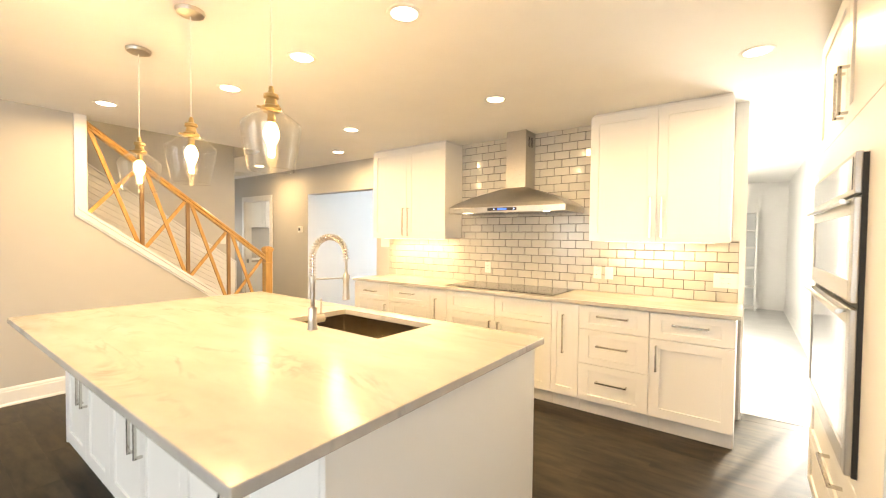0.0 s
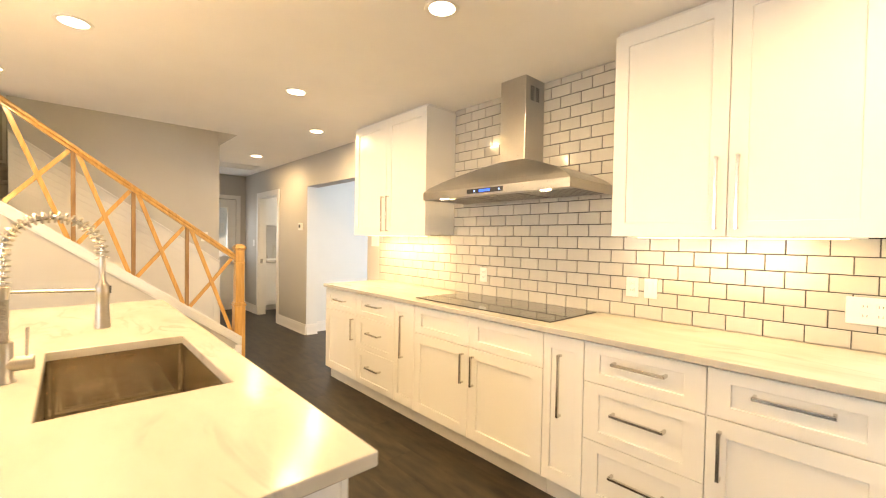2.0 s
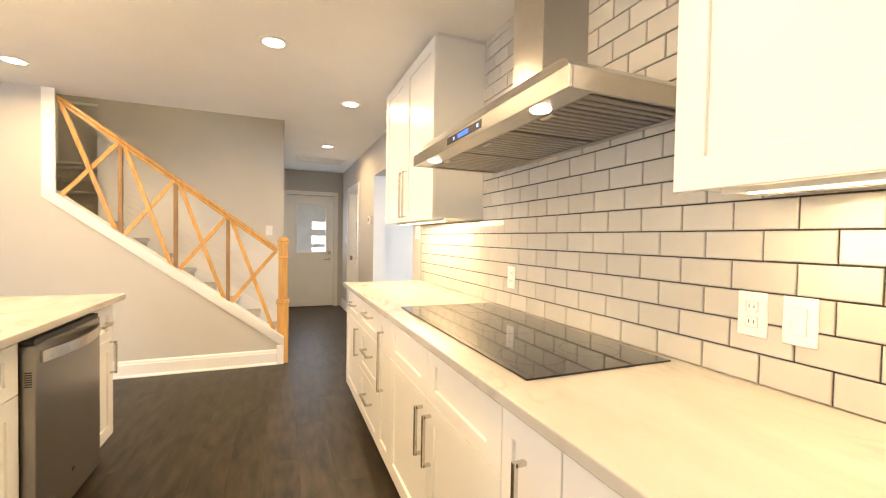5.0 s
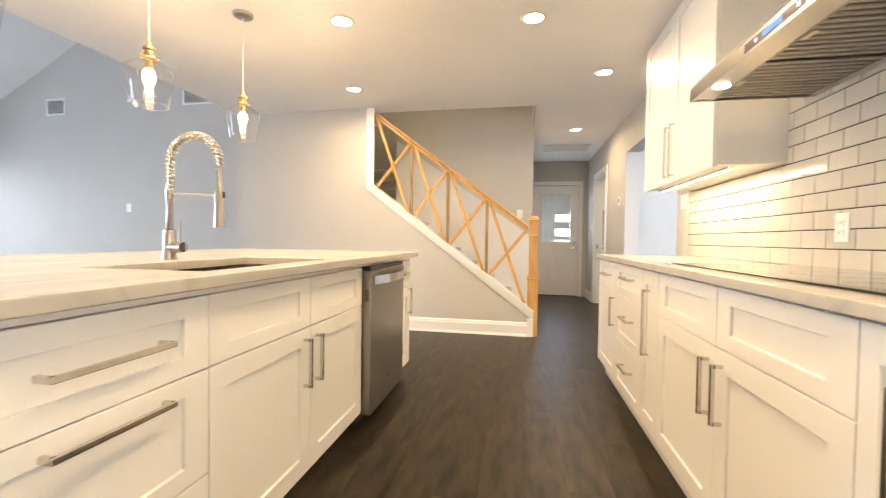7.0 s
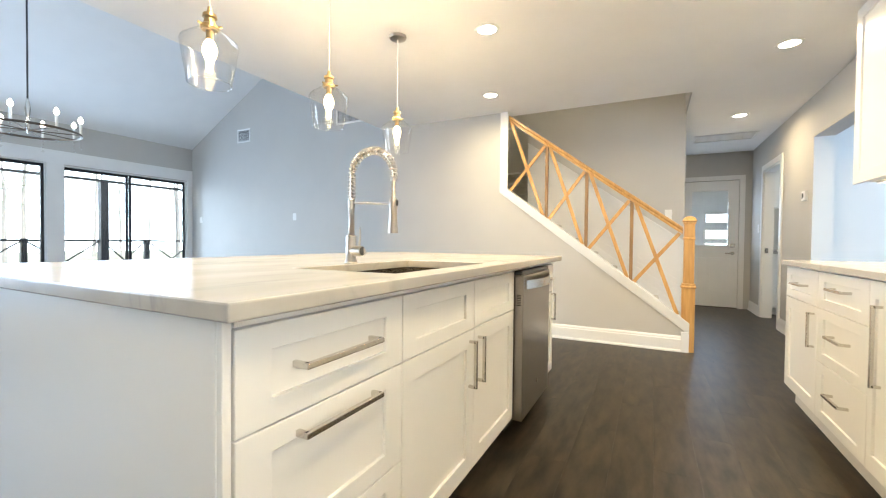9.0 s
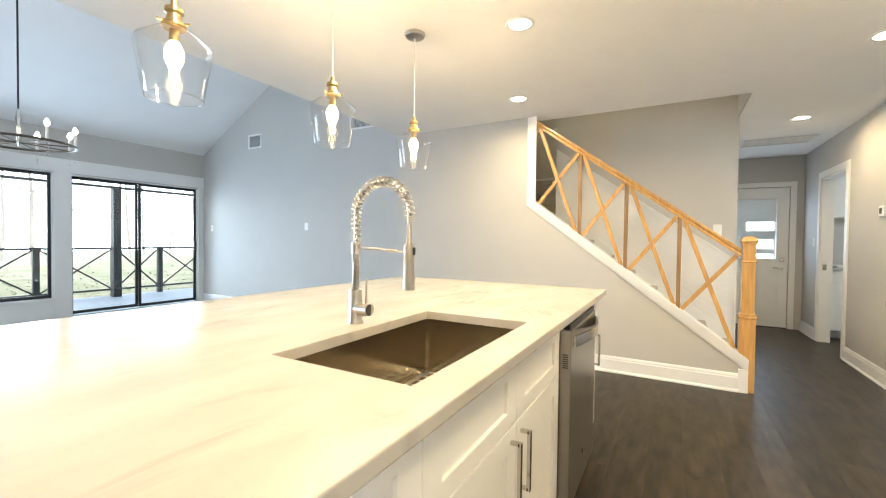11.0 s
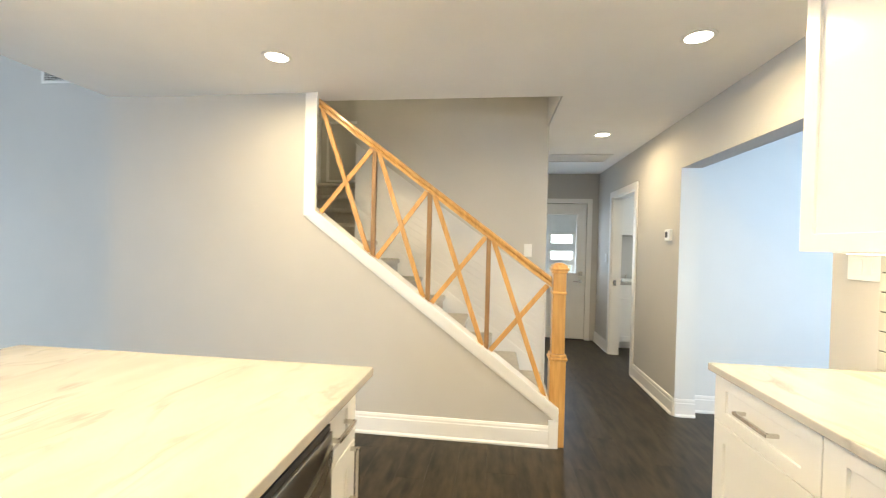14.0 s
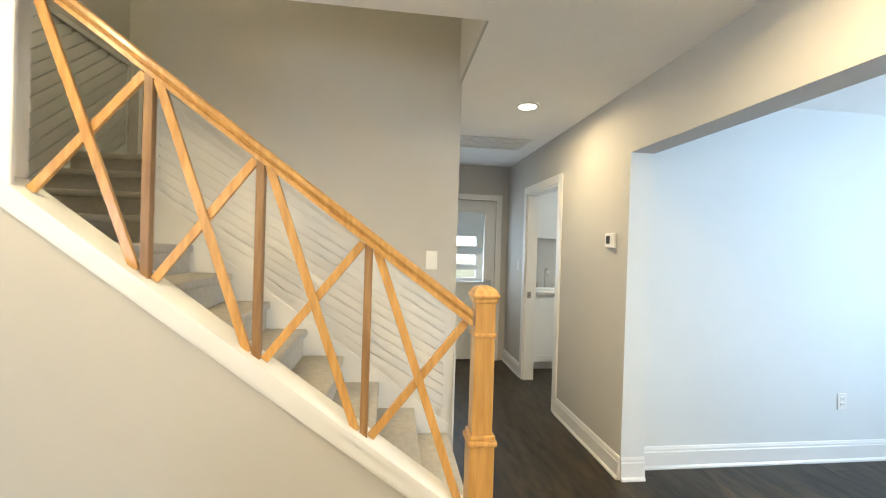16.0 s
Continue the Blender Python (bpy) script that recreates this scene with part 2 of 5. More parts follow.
def lathe(bm, profile, seg=28, cx=0.0, cy=0.0):
    """Turns (radius, z) pairs round the z axis."""
    rings = []
    for r, z in profile:
        rings.append([bm.verts.new((cx + r * math.cos(2 * math.pi * i / seg), cy + r * math.sin(2 * math.pi * i / seg), z)) for i in range(seg)])
    for p, q in zip(rings, rings[1:]):
        for i in range(seg):
            bm.faces.new((p[i], p[(i + 1) % seg], q[(i + 1) % seg], q[i]))


def tube(bm, points, r, seg=8, closed=False):
    """A round tube through points."""
    pts = [Vector(p) for p in points]
    rings = []
    n = len(pts)
    for i, p in enumerate(pts):
        d = (pts[(i + 1) % n] - pts[i - 1]) if closed else (pts[min(i + 1, n - 1)] - pts[max(i - 1, 0)])
        q = d.to_track_quat("Z", "Y").to_matrix()
        rings.append([bm.verts.new(p + q @ Vector((r * math.cos(2 * math.pi * k / seg), r * math.sin(2 * math.pi * k / seg), 0))) for k in range(seg)])
    pairs = list(zip(rings, rings[1:])) + ([(rings[-1], rings[0])] if closed else [])
    for a, b in pairs:
        for k in range(seg):
            bm.faces.new((a[k], a[(k + 1) % seg], b[(k + 1) % seg], b[k]))
    if not closed:
        bm.faces.new(rings[0][::-1]); bm.faces.new(rings[-1])


def prism(bm, poly, axis, a, b):
    """Extrudes a polygon (pairs of the two other axes) from a to b along axis."""
    def put(p, v):
        return (v, p[0], p[1]) if axis == "x" else (p[0], v, p[1]) if axis == "y" else (p[0], p[1], v)
    lo = [bm.verts.new(put(p, a)) for p in poly]
    hi = [bm.verts.new(put(p, b)) for p in poly]
    bm.faces.new(lo[::-1]); bm.faces.new(hi)
    for i in range(len(poly)):
        j = (i + 1) % len(poly)
        bm.faces.new((lo[i], lo[j], hi[j], hi[i]))


def link(name, bm, material, smooth=False):
    bmesh.ops.recalc_face_normals(bm, faces=bm.faces)
    me = bpy.data.meshes.new(name)
    bm.to_mesh(me)
    bm.free()
    if smooth:
        for p in me.polygons: p.use_smooth = True
        me.set_sharp_from_angle(angle=radians(38))
    me.materials.append(material)
    return new(name, me)


def part(name, bm, material, parent, label="", smooth=False):
    ob = link(name, bm, material, smooth)
    ob.parent = parent
    if label: ob["label"] = label
    return ob


def piece(name, me, parent, place):
    """An object of its own on a shared mesh."""
    ob = new(name, me)
    ob.parent = parent
    ob.location = place
    return ob


def thing(name, label, category, m=None, group="", kind=""):
    ob = new(name)
    ob.empty_display_size = 0.1
    if m: ob.matrix_world = m
    return tagged(ob, label, category, group, kind)


def setting(name, bm, material, label="", category="", smooth=False):
    return tagged(link(name, bm, material, smooth), label, category, "", "structure")


def boxes(name, material, label, category, *dims, bevel=0.0):
    bm = bmesh.new()
    for d in dims: bx(bm, *d, bevel)
    return setting(name, bm, material, label, category)


def B():
    return bmesh.new()

# ---- walls, ceilings, openings ----
HALL_Y, KIT_Y, STAIR_X, FAR_X, FAM_X, FAM_Y = 5.858, 5.905, -4.53, -5.44, -5.0, -3.59
DOOR_X, EAST_X = -7.95, 1.25
floor = tagged(new("floor"), "dark espresso wood-look plank floor with satin sheen", "floor", "", "structure")
bm = B(); bx(bm, -9.2, 1.6, -3.75, 9.2, -0.12, -0.012); part("subfloor", bm, SUBF, floor, "dark underlay in the plank joints")
boxes("floor_passage", PFLOOR, "pale grey tiled floor of the sunlit passage", "floor", (-1.0, 0.95, 6.08, 12.7, -0.05, 0.004))

# north wall: hall part with the laundry doorway, header over the wide opening, kitchen part
boxes("wall_north_hall", WALL, "greige painted hall wall with a white-cased doorway", "wall",
      (DOOR_X, -7.20, HALL_Y, HALL_Y + 0.115, 0, CEIL), (-6.34, -5.80, HALL_Y, HALL_Y + 0.115, 0, CEIL), (-5.80, -5.26, HALL_Y, HALL_Y + 0.16, 0, CEIL), (-7.20, -6.34, HALL_Y, HALL_Y + 0.115, 2.04, CEIL),
      (-5.26, -3.77, HALL_Y, HALL_Y + 0.16, 2.067, CEIL))
boxes("wall_north_kitchen", WALL, "cream painted kitchen wall behind the cabinets", "wall",
      (-3.77, 0.27, KIT_Y, KIT_Y + 0.16, 0, CEIL))
boxes("trim_passage", TRIM, "white lining of the passage opening", "trim", (0.2702, 0.285, KIT_Y, KIT_Y + 0.165, 0.002, CEIL - 0.001), (0.246, 0.285, KIT_Y - 0.016, KIT_Y - 0.0005, 0.9215, CEIL - 0.001), (0.199, 0.2455, KIT_Y - 0.016, KIT_Y - 0.0005, 1.41, CEIL - 0.001))
# the gap between y -1.9 and 0.1 is for the assumed, unseen side window
boxes("wall_east", WALL, "greige painted wall behind the tall oven cabinet", "wall", (EAST_X, EAST_X + 0.12, 0.1, 6.2, 0, 4.6), (EAST_X, EAST_X + 0.12, -3.7, -1.9, 0, 4.6), (EAST_X, EAST_X + 0.12, -1.9, 0.1, 0, 0.6), (EAST_X, EAST_X + 0.12, -1.9, 0.1, 2.1, 4.6))
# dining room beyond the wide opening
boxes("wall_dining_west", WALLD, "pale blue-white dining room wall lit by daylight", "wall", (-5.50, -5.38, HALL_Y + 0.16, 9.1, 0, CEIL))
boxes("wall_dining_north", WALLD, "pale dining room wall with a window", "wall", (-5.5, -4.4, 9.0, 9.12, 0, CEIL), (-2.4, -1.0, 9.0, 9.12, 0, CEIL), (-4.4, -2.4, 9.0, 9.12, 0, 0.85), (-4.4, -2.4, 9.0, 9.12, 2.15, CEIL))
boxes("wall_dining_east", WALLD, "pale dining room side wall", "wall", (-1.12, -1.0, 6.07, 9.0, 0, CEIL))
boxes("ceiling_dining", CEILM, "white dining room ceiling", "ceiling", (-5.5, -1.0, HALL_Y + 0.16, 9.12, CEIL, CEIL + 0.15))
# thin paler sheet puts the daylight on the jamb into its colour
boxes("trim_dining_reveal", WALLD, "reveal of the wide opening, coloured paler for daylight on it", "trim", (-5.2598, -5.256, HALL_Y + 0.001, HALL_Y + 0.159, 0.146, 2.0665))
# passage beyond the kitchen's end
boxes("wall_passage_west", TRIM, "white wall of the bright passage", "wall", (-1.0, -0.9, 6.07, 12.7, 0, 2.6))
boxes("wall_passage_east", TRIM, "white passage wall with tall sunlit windows", "wall", (0.95, 1.07, 6.07, 6.5, 0, 2.6), (0.95, 1.07, 8.9, 12.7, 0, 2.6), (0.95, 1.07, 6.5, 8.9, 0, 0.35), (0.95, 1.07, 6.5, 8.9, 2.25, 2.6))
boxes("wall_passage_end", TRIM, "white end wall of the passage", "wall", (-1.0, 1.07, 12.6, 12.7, 0, 2.6))
boxes("ceiling_passage", CEILM, "white passage ceiling", "ceiling", (-1.0, 1.07, 6.07, 12.7, 2.6, 2.75))
# hall end, hall south wall, stair walls
boxes("wall_hall_west", WALL, "greige hall end wall around the front door", "wall", (DOOR_X - 0.14, DOOR_X, 4.8, 4.87, 0, CEIL), (DOOR_X - 0.14, DOOR_X, 5.70, HALL_Y + 0.16, 0, CEIL), (DOOR_X - 0.14, DOOR_X, 4.87, 5.70, 2.04, CEIL))
boxes("wall_hall_south", WALL, "greige wall between hall and stairs", "wall", (DOOR_X, FAR_X - 0.12, 4.68, 4.80, 0, CEIL))
boxes("wall_stair_far", WALL, "greige stairwell wall above white panelling", "wall", (FAR_X - 0.12, FAR_X, 3.0, 4.80, 0, 5.0))
# knee wall with the sloping top, full wall beside it
CAP = lambda y: 1.611 - 0.751 * (y - 3.022)
bm = B()
prism(bm, [(1.30, 0), (4.79, 0), (4.79, CAP(4.79) - 0.03), (2.955, CAP(2.955) - 0.03), (2.955, CEIL), (1.30, CEIL)], "x", STAIR_X - 0.11, STAIR_X)
setting("wall_stair", bm, WALL, "pale greige wall sloping down under the stair rail", "wall")
boxes("wall_stair_upper", WALL, "greige upper stairwell walls", "wall", (STAIR_X - 0.17, STAIR_X - 0.06, 1.9, 2.955, CEIL + 0.001, 5.0),
      (-4.70, -4.62, 2.955, 4.80, CEIL + 0.15, 5.0), (-7.2, STAIR_X - 0.111, 1.9, 2.0, 0, 5.0), (-7.2, FAR_X - 0.12, 3.0, 3.1, 0, 5.0), (-6.97, -6.85, 2.0, 3.0, 0, 5.0))
boxes("wall_stair_header", WALL, "greige header face over the stair foot", "wall", (FAR_X - 0.12, -4.62, 4.802, 4.90, CEIL + 0.15, 5.0), (FAR_X + 0.001, -4.702, 4.785, 4.799, CEIL + 0.002, 5.0))
boxes("ceiling_stairwell", CEILM, "white ceiling high over the stairs", "ceiling", (-7.2, STAIR_X - 0.06, 1.9, 4.9, 5.0, 5.1))
# kitchen and hall ceiling with the stairwell hole
boxes("ceiling", CEILM, "smooth white kitchen and hall ceiling with recessed lights", "ceiling",
      (-4.70, EAST_X + 0.12, 1.42, 6.08, CEIL, CEIL + 0.15), (DOOR_X - 0.1, -4.70, 4.80, 6.0, CEIL, CEIL + 0.15))
# family room
boxes("wall_family_west", WALL, "blue-grey lit family room wall with vents", "wall", (FAM_X - 0.12, FAM_X, FAM_Y - 0.1, 1.42, 0, 5.0))
boxes("wall_family_jog", WALL, "short wall return beside the stairs", "wall", (FAM_X, STAIR_X - 0.11, 1.30, 1.42, 0, 5.0))
VT = lambda y: 2.76 + 0.527 * (y - FAM_Y)
WINS = [(-4.90, -3.03, 0.0, 2.125), (-2.83, -0.98, 0.30, 2.135)]
boxes("wall_family_south", WALL, "greige window wall of the family room", "wall", (FAM_X - 0.1, -4.90, FAM_Y - 0.14, FAM_Y, 0, 2.9), (-3.03, -2.83, FAM_Y - 0.14, FAM_Y, 0, 2.9), (-0.98, EAST_X + 0.1, FAM_Y - 0.14, FAM_Y, 0, 2.9),
      (-4.90, -3.03, FAM_Y - 0.14, FAM_Y, 2.125, 2.9), (-2.83, -0.98, FAM_Y - 0.14, FAM_Y, 2.135, 2.9), (-2.83, -0.98, FAM_Y - 0.14, FAM_Y, 0, 0.30))
bm = B()
RIDGE = -1.1
prism(bm, [(FAM_Y - 0.3, VT(FAM_Y - 0.3)), (RIDGE, VT(RIDGE)), (1.45, 2.8), (1.45, 2.95), (RIDGE, VT(RIDGE) + 0.15), (FAM_Y - 0.3, VT(FAM_Y - 0.3) + 0.15)], "x", FAM_X - 0.12, EAST_X + 0.12)
setting("ceiling_vault", bm, CEILM, "white vaulted family room ceiling", "ceiling")
boxes("wall_ceiling_step", CEILM, "white edge face where flat ceiling meets vault", "wall", (FAM_X, EAST_X + 0.12, 1.30, 1.42, CEIL, 3.0))
# laundry
boxes("wall_laundry", WALL, "greige laundry room walls", "wall", (-8.25, -8.10, 5.973, 8.3, 0, CEIL), (-8.75, -5.5, 8.2, 8.3, 0, CEIL), (-6.02, -5.80, 5.973, 6.02, 0, CEIL), (-6.02, -5.52, 6.021, 8.2, 0, CEIL))
boxes("ceiling_laundry", CEILM, "white laundry ceiling", "ceiling", (-8.75, -5.5, 5.973, 8.3, CEIL, CEIL + 0.1))

# ---- trim ----
def base_run(name, x0, y0, x1, y1, nx, ny, h=0.145):
    """Moulded skirting from one point to the other, standing out towards (nx, ny), with a shoe."""
    d = Vector((x1 - x0, y1 - y0, 0))
    prof = [(0, 0), (0.026, 0), (0.026, 0.012), (0.018, 0.022), (0.016, 0.022), (0.016, h - 0.035), (0.012, h - 0.028), (0.012, h - 0.016), (0.006, h), (0, h)]
    bm = B()
    lo = [bm.verts.new((x0 + nx * p, y0 + ny * p, z)) for p, z in prof]
    hi = [bm.verts.new((x1 + nx * p, y1 + ny * p, z)) for p, z in prof]
    bm.faces.new(lo); bm.faces.new(hi[::-1])
    for i in range(len(prof)):
        j = (i + 1) % len(prof)
        bm.faces.new((lo[i], lo[j], hi[j], hi[i]))
    return setting(name, bm, TRIM, "white moulded skirting board with a small shoe", "baseboard")

base_run("baseboard_stair", STAIR_X, 1.30, STAIR_X, 4.735, 1, 0, 0.15)
base_run("baseboard_family", FAM_X, FAM_Y, FAM_X, 1.30, 1, 0, 0.14)
base_run("baseboard_hall", -6.27, HALL_Y, -5.26, HALL_Y, 0, -1)
base_run("baseboard_hall_end", DOOR_X, HALL_Y, -7.27, HALL_Y, 0, -1)
base_run("baseboard_jamb", -5.26, HALL_Y, -5.26, HALL_Y + 0.16, 1, 0)
base_run("baseboard_dining", -5.38, HALL_Y + 0.16, -5.38, 9.0, 1, 0)
base_run("baseboard_hall_south", DOOR_X, 4.80, FAR_X - 0.12, 4.80, 0, 1)
base_run("baseboard_passage", 0.95, 6.07, 0.95, 12.6, -1, 0)
base_run("baseboard_east", EAST_X, 1.0, EAST_X, 3.7, -1, 0)


def casing(name, x0, x1, top, y, w=0.075, t=0.018):
    bm = B()
    bx(bm, x0 - w, x0, y - t, y, 0, top + w, 0.003); bx(bm, x1, x1 + w, y - t, y, 0, top + w, 0.003); bx(bm, x0, x1, y - t, y, top, top + w, 0.003)
    bx(bm, x0, x0 + 0.018, y, y + 0.117, 0, top); bx(bm, x1 - 0.018, x1, y, y + 0.117, 0, top); bx(bm, x0 + 0.018, x1 - 0.018, y, y + 0.117, top - 0.018, top)
    return setting(name, bm, TRIM, "white painted door casing and jambs", "door casing")

casing("trim_laundry_door", -7.20, -6.34, 2.04, HALL_Y)
bm = B()
for y0, y1 in ((4.80, 4.87), (5.70, 5.77)): bx(bm, DOOR_X, DOOR_X + 0.018, y0, y1, 0, 2.11, 0.003)
bx(bm, DOOR_X, DOOR_X + 0.018, 4.87, 5.70, 2.04, 2.11, 0.003)
setting("trim_front_door", bm, TRIM, "white painted front door casing", "door casing")
# sloping cap and side trim of the stair opening
bm = B()
def slope_box(bm, y0, y1, f0, f1, x0, x1):
    prism(bm, [(y0, f0(y0)), (y1, f0(y1)), (y1, f1(y1)), (y0, f1(y0))], "x", x0, x1)
slope_box(bm, 2.955, 4.80, lambda y: CAP(y) - 0.03, CAP, STAIR_X - 0.125, STAIR_X + 0.028)
slope_box(bm, 2.93, 4.80, lambda y: CAP(y) - 0.085, lambda y: CAP(y) - 0.031, STAIR_X + 0.001, STAIR_X + 0.020)
slope_box(bm, 2.93, 4.80, lambda y: CAP(y) - 0.105, lambda y: CAP(y) - 0.086, STAIR_X + 0.001, STAIR_X + 0.012)
bx(bm, STAIR_X + 0.002, STAIR_X + 0.0205, 2.93, 3.02, CAP(3.02) - 0.04, CEIL - 0.002, 0.003)
bx(bm, STAIR_X - 0.115, STAIR_X, 2.957, 2.972, CAP(2.97) + 0.003, CEIL - 0.002, 0.002)
bx(bm, STAIR_X + 0.001, STAIR_X + 0.02, 4.735, 4.80, 0, CAP(4.80) - 0.085, 0.003)
setting("trim_stair", bm, TRIM, "white moulded cap trim along the sloping stair wall", "stair trim")
# window wall casing
bm = B()
bx(bm, FAM_X + 0.002, EAST_X, FAM_Y, FAM_Y + 0.02, 2.14, 2.335, 0.003); bx(bm, FAM_X + 0.002, -4.90, FAM_Y, FAM_Y + 0.018, 0, 2.14, 0.003); bx(bm, -3.03, -2.83, FAM_Y, FAM_Y + 0.018, 0, 2.14, 0.003)
bx(bm, -2.83, -0.98, FAM_Y, FAM_Y + 0.018, 0.0, 0.26, 0.003); bx(bm, -2.85, -0.98, FAM_Y, FAM_Y + 0.04, 0.26, 0.30, 0.004)
for x0, x1, z0, z1 in WINS:
    bx(bm, x0, x0 + 0.012, FAM_Y - 0.14, FAM_Y, z0, z1); bx(bm, x1 - 0.012, x1, FAM_Y - 0.14, FAM_Y, z0, z1); bx(bm, x0 + 0.012, x1 - 0.012, FAM_Y - 0.14, FAM_Y, z1 - 0.012, z1)
setting("trim_family_windows", bm, TRIM, "wide white painted boards framing the glass doors", "window trim")


def glazing(name, x0, x1, z0, z1, y, mids, label, category):
    """Black framed glass in the window wall; each panel a frame and a pane."""
    th = thing(name, label, category, kind="structure")
    xs = [x0, *mids, x1]
    for i, (a, b) in enumerate(zip(xs, xs[1:])):
        yy = y - 0.035 * (i % 2)
        bm = B(); w = 0.035
        bx(bm, a, a + w, yy, yy + 0.03, z0, z1); bx(bm, b - w, b, yy, yy + 0.03, z0, z1)
        bx(bm, a + w, b - w, yy, yy + 0.03, z0, z0 + w + 0.01); bx(bm, a + w, b - w, yy, yy + 0.03, z1 - w - 0.01, z1)
        fr = part("window_frame", bm, FRAMEB, th, "black metal sash frame")
        bm = B(); bx(bm, a + w, b - w, yy + 0.012, yy + 0.018, z0 + w, z1 - w)
        p = part("pane", bm, GLASS, fr, "clear glass pane"); p.visible_shadow = False
    return th

sl = glazing("door_sliding", -4.888, -3.042, 0.02, 2.11, FAM_Y - 0.08, [-3.94], "black framed sliding glass door to the deck", "sliding door")
bm = B(); bx(bm, -4.875, -4.855, FAM_Y - 0.045, FAM_Y - 0.02, 0.95, 1.15, 0.003); part("door_handle", bm, BLACK, sl, "black pull handle")
glazing("window_family", -2.818, -0.992, 0.30, 2.12, FAM_Y - 0.08, [], "black framed fixed picture window", "window")

# ---- cabinets ----
def pull(bm, length, horizontal=True, x=0.0, z=0.0, y=0.0, bar=0.0125, out=0.034):
    """A square bar pull on a front whose face is at y, standing towards -y."""
    h = length / 2
    if horizontal:
        bx(bm, x - h, x + h, y - out, y - out + bar, z - bar / 2, z + bar / 2, 0.0015)
        for s in (-1, 1): bx(bm, x + s * (h - 0.006) - 0.005, x + s * (h - 0.006) + 0.005, y - out + bar * 0.5, y + 0.0095, z - bar / 2, z + bar / 2)
    else:
        bx(bm, x - bar / 2, x + bar / 2, y - out, y - out + bar, z - h, z + h, 0.0015)
        for s in (-1, 1): bx(bm, x - bar / 2, x + bar / 2, y - out + bar * 0.5, y, z + s * (h - 0.006) - 0.005, z + s * (h - 0.006) + 0.005)


def shaker(bm, x0, x1, z0, z1, rail=0.07, cross=0.07, t=0.02, rec=0.010):
    """A front with a recessed panel: face at y=0, back at y=t."""
    bx(bm, x0, x1, 0, t, z0, z1)
    f = [f for f in bm.faces if f.calc_center_median().y < 1e-5][0]
    bmesh.ops.inset_individual(bm, faces=[f], thickness=0.02)
    inner = [f for f in bm.faces if abs(f.calc_center_median().y) < 1e-5 and all(x0 + 0.01 < v.co.x < x1 - 0.01 for v in f.verts)][0]
    for v in inner.verts:
        v.co.x = x0 + rail if v.co.x < (x0 + x1) / 2 else x1 - rail
        v.co.z = z0 + cross if v.co.z < (z0 + z1) / 2 else z1 - cross
    hole = bmesh.ops.extrude_discrete_faces(bm, faces=[inner])["faces"][0]
    for v in hole.verts: v.co.y += rec
    eds = [e for e in bm.edges if all(v.co.y < 1e-5 for v in e.verts)]
    eds = [e for e in eds if len(e.link_faces) == 2 and e.calc_face_angle(0) > 0.5]
    bmesh.ops.bevel(bm, geom=eds, offset=0.0015, segments=1, affect="EDGES")


def cabinet(name, label, m, w, d, z0, z1, fronts, toe=0.085, group="", hollow=False):
    """A unit with its front face at local y=0; fronts: kind, x0, x1, z0, z1, handle."""
    th = thing(name, label, "cabinet", m, group)
    bm = B()
    if hollow:
        for dims in ((0.001, 0.018, 0.021, d, z0, z1), (w - 0.018, w - 0.001, 0.021, d, z0, z1), (0.018, w - 0.018, 0.021, d, z0, z0 + 0.018), (0.018, w - 0.018, d - 0.012, d, z0 + 0.018, 0.6), (0.018, w - 0.018, 0.021, 0.039, z0 + 0.018, z1)): bx(bm, *dims)
    else: bx(bm, 0.001, w - 0.001, 0.021, d, z0, z1, 0.001)
    part("body", bm, CAB, th)
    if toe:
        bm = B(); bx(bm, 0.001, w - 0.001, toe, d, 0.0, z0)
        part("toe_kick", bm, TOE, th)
    for kind, x0, x1, a, b, hd in fronts:
        bm = B()
        g = 0.0018
        low = b - a < 0.32
        shaker(bm, x0 + g, x1 - g, a + g, b - g, 0.045 if x1 - x0 < 0.25 else 0.078 if low else 0.07, 0.05 if low else 0.07)
        fr = part(kind, bm, CAB, th)
        if hd:
            bm = B()
            if hd[0] == "h": pull(bm, hd[1], True, (x0 + x1) / 2, (a + b) / 2 if len(hd) < 3 else hd[2])
            else: pull(bm, hd[1], False, hd[2], hd[3])
            part("handle", bm, NICKEL, fr, "brushed nickel bar pull")
    return th


T, D1, D2, BT = 0.882, 0.690, 0.412, 0.115
FY = 5.262
E_ = [-3.478, -2.917, -2.346, -2.107, -1.560, -1.014, -0.784, -0.267, 0.250]
def base(i, j, label, fronts):
    x0 = E_[i]
    w = E_[j] - x0
    return cabinet("base_cabinet", label, pose(x0, FY, 0), w, KIT_Y - FY - 0.002, BT, 0.888, [(k, a - x0, b - x0, c, d, h) for k, a, b, c, d, h in fronts], toe=0.06, group="base cabinets along the kitchen wall")

